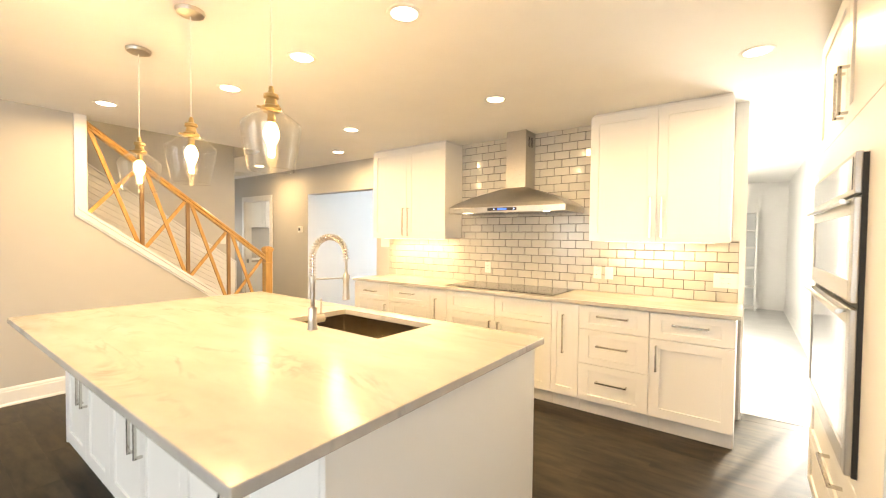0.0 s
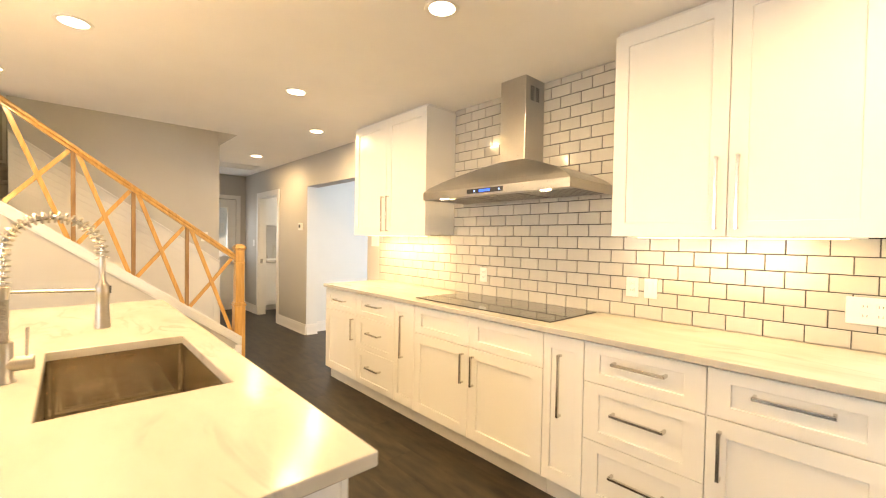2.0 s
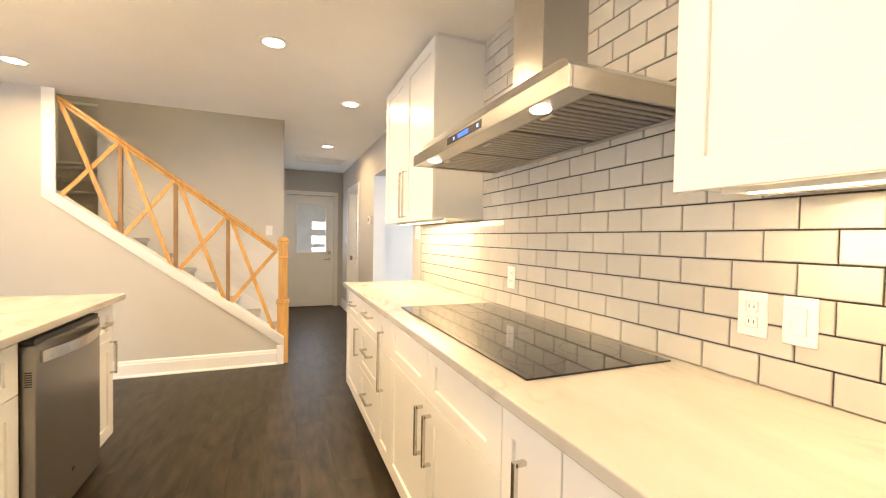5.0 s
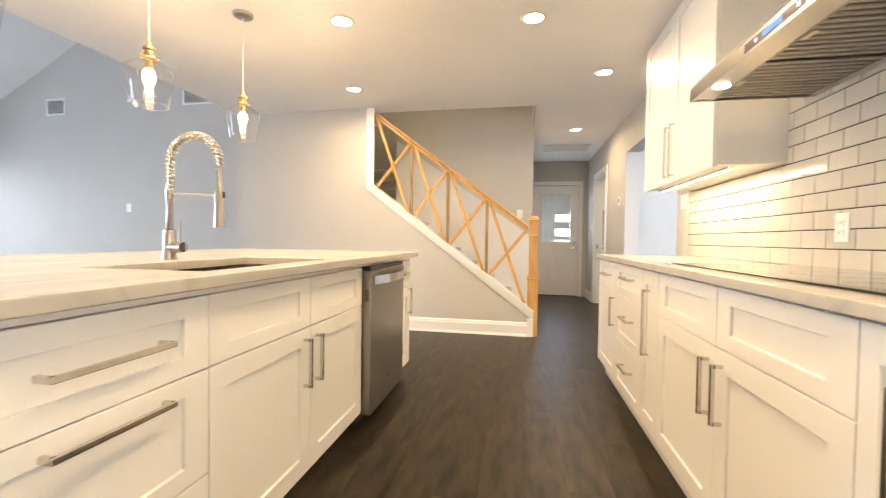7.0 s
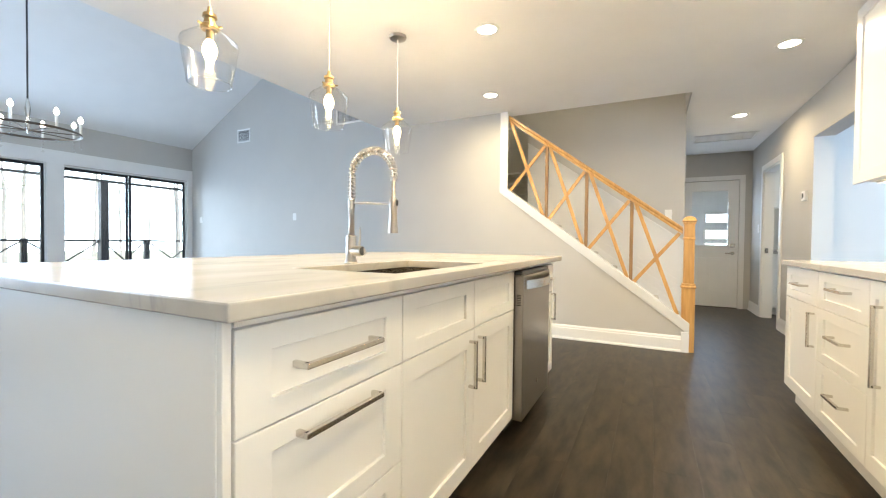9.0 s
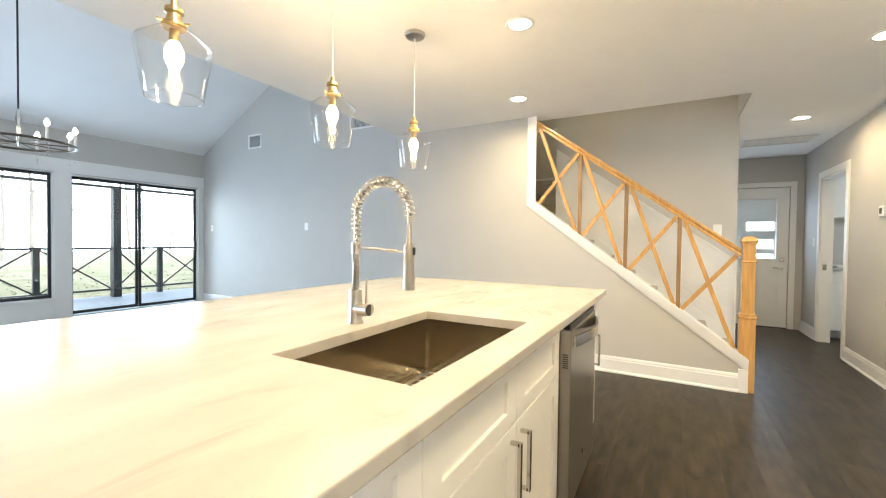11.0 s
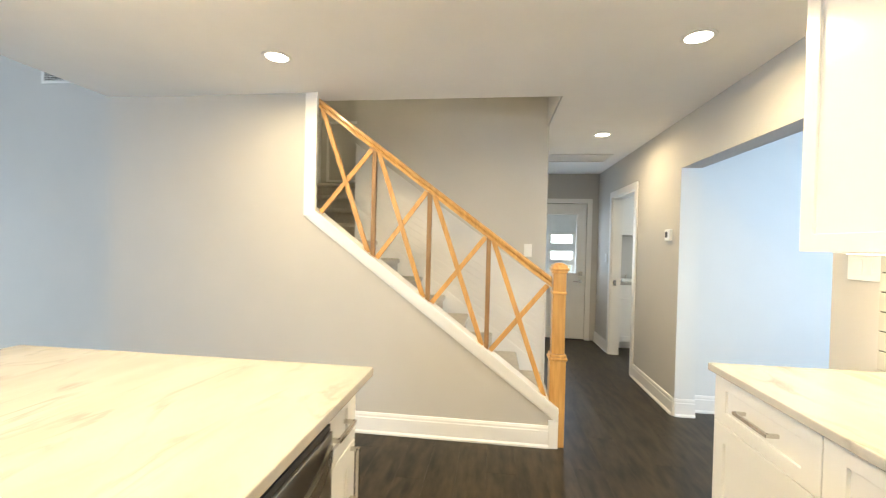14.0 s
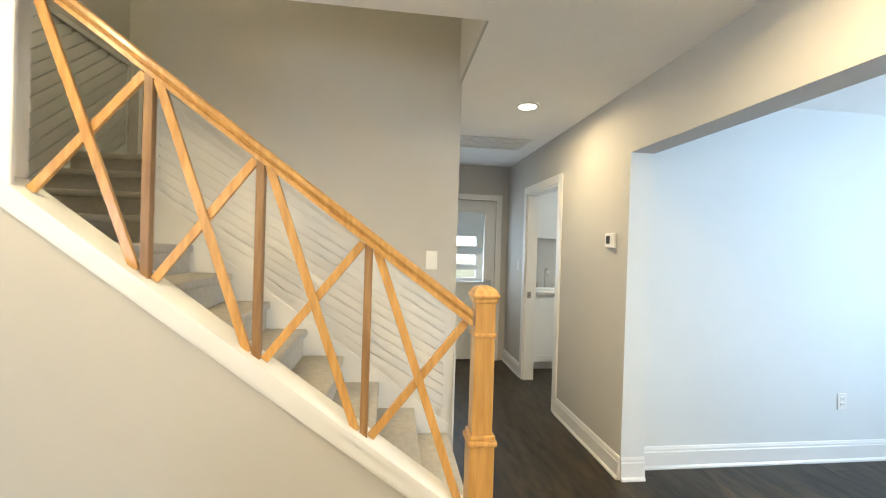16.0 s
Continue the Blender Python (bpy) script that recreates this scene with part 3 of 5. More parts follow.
def vpull(x, z, l=0.19): return ("v", l, x, z)
base(0, 1, "white shaker base cabinet with one drawer over a door", [("drawer", E_[0], E_[1], D1, T, ("h", 0.19)), ("door", E_[0], E_[1], BT, D1, vpull(E_[1] - E_[0] - 0.045, 0.56))])
base(1, 2, "white shaker cabinet with three drawers", [("drawer", E_[1], E_[2], a, b, ("h", 0.19, (a + b) / 2 + 0.018)) for a, b in ((D1, T), (D2, D1), (BT, D2))])
base(2, 3, "narrow white pull-out cabinet with a tall handle", [("door", E_[2], E_[3], BT, T, vpull(0.105, 0.63, 0.32))])
base(3, 5, "wide white shaker cabinet with two doors under the cooktop", [("false_drawer", E_[3], E_[4], D1, T, None), ("false_drawer", E_[4], E_[5], D1, T, None), ("door", E_[3], E_[4], BT, D1, vpull(E_[4] - E_[3] - 0.045, 0.55)), ("door", E_[4], E_[5], BT, D1, vpull(E_[4] - E_[3] + 0.045, 0.55))])
base(5, 6, "narrow white pull-out cabinet with a tall handle", [("door", E_[5], E_[6], BT, T, vpull(0.105, 0.63, 0.32))])
base(6, 7, "white shaker cabinet with three drawers", [("drawer", E_[6], E_[7], a, b, ("h", 0.23, (a + b) / 2 + 0.018)) for a, b in ((D1, T), (D2, D1), (BT, D2))])
base(7, 8, "white shaker base cabinet at the counter's end", [("drawer", E_[7], E_[8], D1, T, ("h", 0.225, 0.805)), ("door", E_[7], E_[8], BT, D1, vpull(0.05, 0.55))])

UY, UZ0, UZ1 = 5.573, 1.393, 2.456
def upper(x0, x1, mid, label, hl, power):
    w = x1 - x0
    th = cabinet("wall_cabinet", label, pose(x0, UY, 0), w, KIT_Y - UY - 0.001, UZ0 + 0.012, UZ1, [("door", 0, mid - x0, UZ0, UZ1, vpull(mid - x0 - 0.04, UZ0 + hl / 2 + 0.035, hl)), ("door", mid - x0, w, UZ0, UZ1, vpull(mid - x0 + 0.04, UZ0 + hl / 2 + 0.035, hl))], toe=0, group="wall cabinets")
    bm = B(); bx(bm, 0.10, w - 0.10, 0.10, 0.122, UZ0 - 0.004, UZ0 + 0.011); part("led_strip", bm, STRIP, th, "warm glowing under-cabinet light strip")
    bm = B(); bx(bm, 0.05, w - 0.05, 0.09, 0.099, UZ0 - 0.002, UZ0 + 0.011); part("strip_housing", bm, PLATE, th)
    bm = B(); tube(bm, [(0.06 + 0.02 * i, 0.20 + 0.012 * math.sin(i * 0.9), UZ0 + 0.004) for i in range(12)], 0.003, 6); part("cable", bm, PLATE, th, "thin white cable")
    lamp("under_cabinet_light", "AREA", (x0 + w / 2, UY + 0.17, UZ0 - 0.012), power * w, (1.0, 0.74, 0.42), (x0 + w / 2, UY + 0.20, 0), size=w - 0.15, size_y=0.03)
    return th
upper(-3.496, -2.369, -2.935, "tall white double-door wall cabinet", 0.325, 9.0)
upper(-0.812, 0.197, -0.290, "large white double-door wall cabinet", 0.325, 4.0)
# thin shadow filler above the wall cabinets
for a, b in ((-3.496, -2.369), (-0.812, 0.197)):
    boxes("trim_cabinet_filler", CABIN, "recessed white filler strip above cabinet", "filler strip", (a + 0.01, b - 0.01, UY + 0.025, KIT_Y - 0.002, UZ1 + 0.001, CEIL - 0.001))

# worktop along the wall
bm = B()
bx(bm, -3.488, 0.277, 5.236, KIT_Y - 0.001, 0.889, 0.920, 0.004)
tagged(link("kitchen_worktop", bm, QUARTZ), "long white marble-look quartz worktop on base cabinets", "worktop")

# cooktop
ct = thing("cooktop", "black glass induction cooktop set in the worktop", "cooktop", pose(-1.603, 5.595, 0.9205))
bm = B(); bx(bm, -0.58, 0.58, -0.258, 0.258, 0, 0.006, 0.002); part("glass_plate", bm, BGLASS, ct)
ring_m = mat("zone_print", (0.016, 0.016, 0.016), 0.05, var=0.1)
for x, y, r in ((-0.42, 0.08, 0.11), (-0.42, -0.13, 0.075), (0.0, 0.03, 0.14), (0.40, 0.10, 0.09), (0.40, -0.12, 0.10)):
    bm = B(); lathe(bm, [(r, 0.0060), (r, 0.00615), (r + 0.003, 0.00615), (r + 0.003, 0.0060)], 40, x, y); part("cooking_zone", bm, ring_m, ct)

# range hood
hd = thing("range_hood", "brushed stainless steel chimney range hood on the tiled wall", "range hood", pose(-1.575, 5.895, 0))
W2, DP, HZ = 0.615, 0.498, 1.657
bm = B()
bx(bm, -W2, W2, -DP, -DP + 0.012, HZ, HZ + 0.055, 0.002); bx(bm, -W2, -W2 + 0.012, -DP + 0.012, 0, HZ, HZ + 0.055); bx(bm, W2 - 0.012, W2, -DP + 0.012, 0, HZ, HZ + 0.055)
bx(bm, -W2 + 0.012, W2 - 0.012, -DP + 0.012, -DP + 0.09, HZ + 0.004, HZ + 0.012); bx(bm, -W2 + 0.012, W2 - 0.012, -0.03, 0, HZ + 0.004, HZ + 0.012)
bx(bm, -W2 + 0.012, W2 - 0.012, -DP + 0.08, -0.02, HZ + 0.04, HZ + 0.05)
part("canopy_rim", bm, STEEL, hd)
bm = B()
rings = []
N = 12
for i in range(N + 1):
    s = i / N
    wx = W2 + (0.107 - W2) * s
    y0 = -DP + (DP - 0.218) * s
    z = HZ + 0.055 + 0.205 * (s ** 0.74)
    rings.append([bm.verts.new(p) for p in ((-wx, y0, z), (wx, y0, z), (wx, 0, z), (-wx, 0, z))])
for a, b in zip(rings, rings[1:]):
    for i in range(4): bm.faces.new((a[i], a[(i + 1) % 4], b[(i + 1) % 4], b[i]))
part("canopy", bm, STEEL, hd, smooth=False)
bm = B(); bx(bm, -0.107, 0.107, -0.218, 0, HZ + 0.258, CEIL - 0.001, 0.003); ch = part("chimney", bm, STEEL, hd)
bm = B()
for y in (-0.165, -0.105):
    for i in range(8): bx(bm, 0.1065, 0.1082, y, y + 0.042, CEIL - 0.155 + i * 0.0125, CEIL - 0.148 + i * 0.0125)
part("vent_slots", bm, BLACK, ch, "dark air slots in the chimney's side")
for k in range(3):
    x0 = -W2 + 0.02 + k * 0.395
    bm = B()
    bx(bm, x0, x0 + 0.385, -DP + 0.092, -DP + 0.100, HZ + 0.004, HZ + 0.02)
    bx(bm, x0, x0 + 0.385, -0.036, -0.030, HZ + 0.004, HZ + 0.02)
    bx(bm, x0, x0 + 0.385, -DP + 0.100, -0.036, HZ + 0.018, HZ + 0.021)
    fl = part("baffle_filter", bm, DSTEEL, hd)
    for i in range(11):
        bm = B(); xx = x0 + 0.006 + i * 0.0342
        bx(bm, xx, xx + 0.021, -DP + 0.100, -0.036, HZ + 0.005, HZ + 0.0175, 0.004)
        part("slat", bm, DSTEEL, fl)
    bm = B(); bx(bm, x0 + 0.16, x0 + 0.22, -DP + 0.10, -DP + 0.118, HZ - 0.002, HZ + 0.006, 0.002); part("latch", bm, CHROME, fl)
for x in (-0.43, 0.43):
    bm = B(); lathe(bm, [(0.0, HZ + 0.001), (0.024, HZ + 0.001), (0.029, HZ - 0.001), (0.031, HZ + 0.004)], 24, x, -DP + 0.05); part("hood_lamp", bm, CANGLOW, hd, "lit round lamp under the hood", True)
    lamp("hood_beam", "SPOT", (-1.575 + x, 5.895 - DP + 0.05, HZ - 0.01), 4.5, WARM, cone=110, blend=0.7, soft=0.03)
bm = B(); bx(bm, -0.155, 0.155, -DP - 0.001, -DP + 0.002, HZ + 0.014, HZ + 0.044); dp = part("control_panel", bm, BLACK, hd, "black control strip with blue display")
bm = B(); bx(bm, -0.045, 0.05, -DP - 0.002, -DP, HZ + 0.021, HZ + 0.037); part("display", bm, BLUE, dp, "glowing blue clock display")
for x in (-0.085, 0.125):
    bm = B(); bx(bm, x - 0.006, x + 0.006, -DP - 0.002, -DP, HZ + 0.023, HZ + 0.035, 0.001); part("touch_key", bm, BLUEW, dp, "glowing blue-white touch key")

# ---- island ----
isl_end = thing("kitchen_island", "white kitchen island with a plain end panel", "kitchen island", pose(0, 0, 0))
bm = B(); bx(bm, -0.553, -0.533, 2.594, 3.82, 0.0, 0.888, 0.002); part("end_panel", bm, CAB, isl_end)
bm = B(); bx(bm, -3.12, -3.10, 2.594, 3.82, 0.10, 0.888, 0.002); part("end_panel", bm, CAB, isl_end)
bm = B(); bx(bm, -3.10, -0.553, 2.99, 3.20, 0.0, 0.60); part("core", bm, CABIN, isl_end)
bm = B(); bx(bm, -0.5505, -0.533, 3.822, 3.838, 0.095, 0.885, 0.002); part("corner_stile", bm, CAB, isl_end)
bm = B(); bx(bm, -3.10, -0.555, 3.8195, 3.838, 0.8665, 0.8855); part("apron_strip", bm, CAB, isl_end, "white strip under the worktop")
IY = 3.84
IT, ID, IB = 0.864, 0.668, 0.095
def isle(x0, x1, label, fronts, hollow=False):
    """x0 > x1: seen from the aisle the unit runs from x0 to x1."""
    return cabinet("island_cabinet", label, pose(x0, IY, 0, 0, 0, 180), x0 - x1, 0.60, IB, 0.886, fronts, group="island cabinets facing the aisle", hollow=hollow)
isle(-0.5535, -1.085, "white shaker island cabinet with three drawers", [("drawer", 0, 0.5315, a, b, ("h", 0.26, zh)) for a, b, zh in ((ID, IT, 0.768), (0.385, ID, 0.628), (IB, 0.385, 0.335))])
w = 1.07
isle(-1.085, -2.155, "white shaker sink cabinet with two doors", [("false_drawer", 0, w / 2, ID, IT, None), ("false_drawer", w / 2, w, ID, IT, None), ("door", 0, w / 2, IB, ID, vpull(w / 2 - 0.045, 0.535)), ("door", w / 2, w, IB, ID, vpull(w / 2 + 0.045, 0.535))], hollow=True)
isle(-2.785, -3.10, "narrow white island cabinet beside the dishwasher", [("drawer", 0, 0.315, ID, IT, ("h", 0.15)), ("door", 0, 0.315, IB, ID, vpull(0.27, 0.56))])
for k in range(3):
    x0 = -3.10 + k * 0.849
    ww = 0.847
    cabinet("island_cabinet", "white shaker cabinet under the island overhang", pose(x0, 2.594, 0), ww, 0.396, BT, 0.886, [("door", 0, ww / 2, BT, T, vpull(ww / 2 - 0.04, 0.57, 0.25)), ("door", ww / 2, ww, BT, T, vpull(ww / 2 + 0.04, 0.57, 0.25))], group="island cabinets under the overhang")

# island top with the sink cut out
SX0, SX1, SY0, SY1 = -1.886, -1.128, 3.356, 3.785
bm = B()
def ring_slab(bm, o, i, z0, z1):
    outer = [(o[0], o[2]), (o[1], o[2]), (o[1], o[3]), (o[0], o[3])]
    inner = [(i[0], i[2]), (i[1], i[2]), (i[1], i[3]), (i[0], i[3])]
    V = [[bm.verts.new((x, y, z)) for x, y in poly] for poly in (outer, inner) for z in (z0, z1)]
    for k in range(4):
        j = (k + 1) % 4
        bm.faces.new((V[0][k], V[0][j], V[1][j], V[1][k])); bm.faces.new((V[2][j], V[2][k], V[3][k], V[3][j]))
        bm.faces.new((V[1][k], V[1][j], V[3][j], V[3][k])); bm.faces.new((V[0][j], V[0][k], V[2][k], V[2][j]))
    return V
V = ring_slab(bm, (-3.142, -0.506, 2.351, 3.892), (SX0, SX1, SY0, SY1), 0.887, 0.920)
bmesh.ops.recalc_face_normals(bm, faces=bm.faces)
eds = [e for e in bm.edges if (e.verts[0] in V[1] and e.verts[1] in V[1]) or (e.verts[0] in V[0] and e.verts[1] in V[0]) or any(e.verts[0] == V[0][k] and e.verts[1] == V[1][k] for k in range(4)) or (e.verts[0] in V[3] and e.verts[1] in V[3])]
bmesh.ops.bevel(bm, geom=eds, offset=0.004, segments=2, affect="EDGES", profile=0.5)
tagged(link("island_worktop", bm, QUARTZ), "large white marble-look quartz island top with sink cutout", "worktop")

# sink
sk = thing("kitchen_sink", "deep stainless steel undermount sink with wire grid", "sink", pose((SX0 + SX1) / 2, (SY0 + SY1) / 2, 0.886))
hx, hy, dz = (SX1 - SX0) / 2 + 0.004, (SY1 - SY0) / 2 + 0.004, -0.235
bm = B()
bx(bm, -hx, hx, -hy, hy, dz, 0)
top = [f for f in bm.faces if f.normal.z > 0.5]
bmesh.ops.delete(bm, geom=top, context="FACES")
ver = [e for e in bm.edges if abs(e.verts[0].co.z - e.verts[1].co.z) > 0.1 or (e.verts[0].co.z < -0.2 and e.verts[1].co.z < -0.2)]
bmesh.ops.bevel(bm, geom=ver, offset=0.018, segments=3, affect="EDGES", profile=0.5)
basin = part("basin", bm, SINKM, sk, smooth=False)
so = basin.modifiers.new("wall", "SOLIDIFY"); so.thickness = 0.003; so.offset = 1.0
bm = B(); lathe(bm, [(0.0, dz + 0.002), (0.03, dz + 0.002), (0.043, dz + 0.006), (0.055, dz + 0.004), (0.056, dz + 0.001)], 28, 0.0, -0.08); part("drain", bm, CHROME, sk, "", True)
gz = dz + 0.022
bm = B()
gx, gy = hx - 0.03, hy - 0.03
tube(bm, [(-gx, -gy, gz), (gx, -gy, gz), (gx, gy, gz), (-gx, gy, gz)], 0.0035, 8, True)
tube(bm, [(-gx + 0.012, -gy + 0.012, gz + 0.004), (gx - 0.012, -gy + 0.012, gz + 0.004), (gx - 0.012, gy - 0.012, gz + 0.004), (-gx + 0.012, gy - 0.012, gz + 0.004)], 0.0025, 6, True)
gr = part("sink_grid", bm, CHROME, sk, "chrome wire sink grid")
for i in range(1, 14):
    x = -gx + 2 * gx * i / 14
    bm = B(); cyl(bm, (x, -gy, gz), (x, gy, gz), 0.002, seg=6); part("wire", bm, CHROME, gr)
for y in (-0.12, 0.0, 0.12):
    bm = B(); cyl(bm, (-gx, y, gz - 0.004), (gx, y, gz - 0.004), 0.0028, seg=6); part("wire", bm, CHROME, gr)
for x in (-0.28, 0.28):
    for y in (-0.13, 0.13):
        bm = B(); bx(bm, x - 0.006, x + 0.006, y - 0.006, y + 0.006, dz + 0.001, gz + 0.004, 0.002); part("rubber_foot", bm, BLACK, gr)

# faucet
fc = thing("kitchen_faucet", "brushed nickel spring pull-down faucet on the island", "faucet", pose(-1.535, 3.276, 0.920))
bm = B(); lathe(bm, [(0.0, 0), (0.028, 0), (0.028, 0.006), (0.0235, 0.012), (0.0235, 0.118), (0.016, 0.122), (0.0, 0.122)], 24); part("base", bm, CHROME, fc, "", True)
bm = B(); cyl(bm, (0.0, 0, 0.052), (0.004, 0.066, 0.052), 0.0215, seg=20); kn = part("valve", bm, CHROME, fc, "", True)
bm = B(); cyl(bm, (0.004, 0.050, 0.062), (0.004, 0.052, 0.158), 0.004, seg=10); part("lever", bm, CHROME, kn, "thin upright lever")
bm = B(); cyl(bm, (0.004, 0.066, 0.052), (0.004, 0.0665, 0.052), 0.0195, seg=20); part("valve_cap", bm, VENTD, kn, "dark round end cap")
AR, AZ = 0.112, 0.376
arc = [(0, 0, 0.12 + 0.0195 * i) for i in range(14)] + [(0, AR - AR * math.cos(math.pi * i / 18), AZ + AR * math.sin(math.pi * i / 18)) for i in range(19)] + [(0, 2 * AR, AZ - 0.02)]
bm = B(); tube(bm, arc, 0.0075, 10); part("hose", bm, NICKEL, fc, "grey inner hose", True)
bm = B()
tube(bm, [(0.0118 * math.cos(a * 0.7), 0.0118 * math.sin(a * 0.7), 0.122 + a * 0.0005) for a in range(0, 310)], 0.0022, 5)
part("tight_coil", bm, CHROME, fc, "", True)
bm = B()
pts = []
turns, steps = 29, 14
total = math.pi * AR + 0.10 + 0.02
for i in range(turns * steps + 1):
    s = i / (turns * steps) * total
    a = 2 * math.pi * i / steps
    if s < 0.10: c, n1 = Vector((0, 0, AZ - 0.10 + s)), Vector((0, 1, 0))
    elif s < 0.10 + math.pi * AR:
        th_ = (s - 0.10) / AR
        c, n1 = Vector((0, AR - AR * math.cos(th_), AZ + AR * math.sin(th_))), Vector((0, math.cos(th_), -math.sin(th_)))
    else: c, n1 = Vector((0, 2 * AR, AZ - (s - 0.10 - math.pi * AR))), Vector((0, -1, 0))
    pts.append(c + 0.0160 * (n1 * math.cos(a) + Vector((1, 0, 0)) * math.sin(a)))
tube(bm, pts, 0.0027, 6)
part("spring", bm, CHROME, fc, "open coiled spring over the hose", True)
bm = B(); lathe(bm, [(0.0, 0.245), (0.016, 0.245), (0.016, 0.285), (0.0, 0.285)], 18); part("collar", bm, CHROME, fc, "", True)
bm = B(); cyl(bm, (0, 0, 0.265), (0, 2 * AR, 0.255), 0.0045, seg=10); part("dock_arm", bm, CHROME, fc, "", True)
bm = B(); lathe(bm, [(0.0, 0.132), (0.0205, 0.132), (0.021, 0.136), (0.0172, 0.205), (0.0172, 0.236), (0.0185, 0.238), (0.0185, 0.272), (0.009, 0.285), (0.0075, 0.365), (0.0, 0.365)], 20, 0, 2 * AR); sp = part("spray_head", bm, CHROME, fc, "", True)
bm = B(); bx(bm, -0.006, 0.006, 2 * AR + 0.0175, 2 * AR + 0.022, 0.245, 0.27, 0.002); part("spray_button", bm, BLACK, sp)
# dishwasher
dw = thing("dishwasher", "dark slate steel dishwasher with a bowed silver handle", "dishwasher", pose(-2.165, 3.885, 0, 0, 0, 180))
bm = B(); bx(bm, 0.006, 0.606, 0.051, 0.58, 0.08, 0.875); part("tub", bm, BLACK, dw)
bm = B(); bx(bm, 0.004, 0.608, 0.0, 0.05, 0.078, 0.845, 0.004); dd = part("door", bm, DSTEEL, dw)
bm = B(); bx(bm, 0.008, 0.604, 0.006, 0.05, 0.846, 0.868, 0.003); part("control_strip", bm, BLACK, dw, "black top control strip")
bm = B()
out_ = [(0.03 + 0.55 * i / 16, -0.012 - 0.04 * math.sin(math.pi * i / 16)) for i in range(17)]
in_ = [(0.03 + 0.55 * i / 16, 0.0 - 0.04 * math.sin(math.pi * i / 16)) for i in range(17)]
prism(bm, out_ + in_[::-1], "z", 0.772, 0.818)
part("handle", bm, NICKEL, dd, "bowed silver bar handle")
bm = B()
for i in range(7): bx(bm, 0.0025, 0.005, 0.012, 0.034, 0.685 + i * 0.009, 0.690 + i * 0.009)
part("side_vent", bm, BLACK, dd)
bm = B(); lathe(bm, [(0.0, 0.0), (0.011, 0.0), (0.012, 0.001), (0.0, 0.0012)], 20)
bmesh.ops.transform(bm, matrix=pose(0.30, -0.0005, 0.21, 90), verts=bm.verts); part("badge", bm, NICKEL, dd, "small round silver badge")
bm = B(); bx(bm, 0.01, 0.60, 0.10, 0.12, 0.0, 0.079); part("toe_panel", bm, BLACK, dw)

# ---- tall oven cabinet ----
ovw = 1.45
OM = pose(0.590, 4.95, 0, 0, 0, -90)
cabinet("oven_cabinet", "tall white shaker cabinet housing the wall ovens", OM, ovw, 0.66, 0.10, 2.452,
        [("door", 0, ovw / 2, 1.86, 2.44, vpull(ovw / 2 - 0.045, 2.0, 0.19)), ("door", ovw / 2, ovw, 1.86, 2.44, vpull(ovw / 2 + 0.045, 2.0, 0.19)),
         ("drawer", 0, ovw, 0.36, 0.60, ("h", 0.30)), ("drawer", 0, ovw, 0.11, 0.36, ("h", 0.30))])
ov = thing("wall_oven", "stainless steel double wall oven with dark glass doors", "oven", OM)
OA, OB = 0.20, 1.16
for dims in ((0.0, ovw, 0.602, 0.645), (0.0, ovw, 1.70, 1.858), (0.0, OA, 0.645, 1.70), (OB, ovw, 0.645, 1.70)):
    bm = B(); bx(bm, dims[0], dims[1], 0.0, 0.0205, dims[2], dims[3]); part("filler_panel", bm, CAB, ov, "white painted filler panel")
bm = B(); bx(bm, OA + 0.002, OB - 0.002, -0.014, 0.02, 0.650, 1.695); part("chassis", bm, BLACK, ov, "black oven body standing proud")
def oven_door(z0, z1):
    bm = B(); t = 0.032
    bx(bm, OA, OA + 0.05, -t, -0.0145, z0, z1, 0.004); bx(bm, OB - 0.05, OB, -t, -0.0145, z0, z1, 0.004); bx(bm, OA + 0.05, OB - 0.05, -t, -0.0145, z0, z0 + 0.07, 0.003); bx(bm, OA + 0.05, OB - 0.05, -t, -0.0145, z1 - 0.055, z1, 0.003)
    d = part("oven_door", bm, STEEL, ov)
    bm = B(); bx(bm, OA + 0.05, OB - 0.05, -t + 0.004, -0.015, z0 + 0.07, z1 - 0.055); part("oven_window", bm, OVGLASS, d, "dark reflective oven glass")
    bm = B(); cyl(bm, (OA + 0.03, -t - 0.022, z1 - 0.012), (OB - 0.03, -t - 0.022, z1 - 0.012), 0.009, seg=16)
    for x in (OA + 0.07, OB - 0.07): cyl(bm, (x, -t - 0.022, z1 - 0.012), (x, -t + 0.002, z1 - 0.012), 0.007, seg=10)
    part("handle", bm, STEEL, d, "slim steel bar handle", True)
oven_door(0.655, 1.195)
oven_door(1.215, 1.555)
bm = B(); bx(bm, OA, OB, -0.032, -0.0145, 1.565, 1.700, 0.003); cp = part("control_panel", bm, STEEL, ov)
bm = B(); bx(bm, OA + 0.03, OB - 0.03, -0.034, -0.031, 1.58, 1.685); part("display", bm, OVGLASS, cp, "dark glass display")

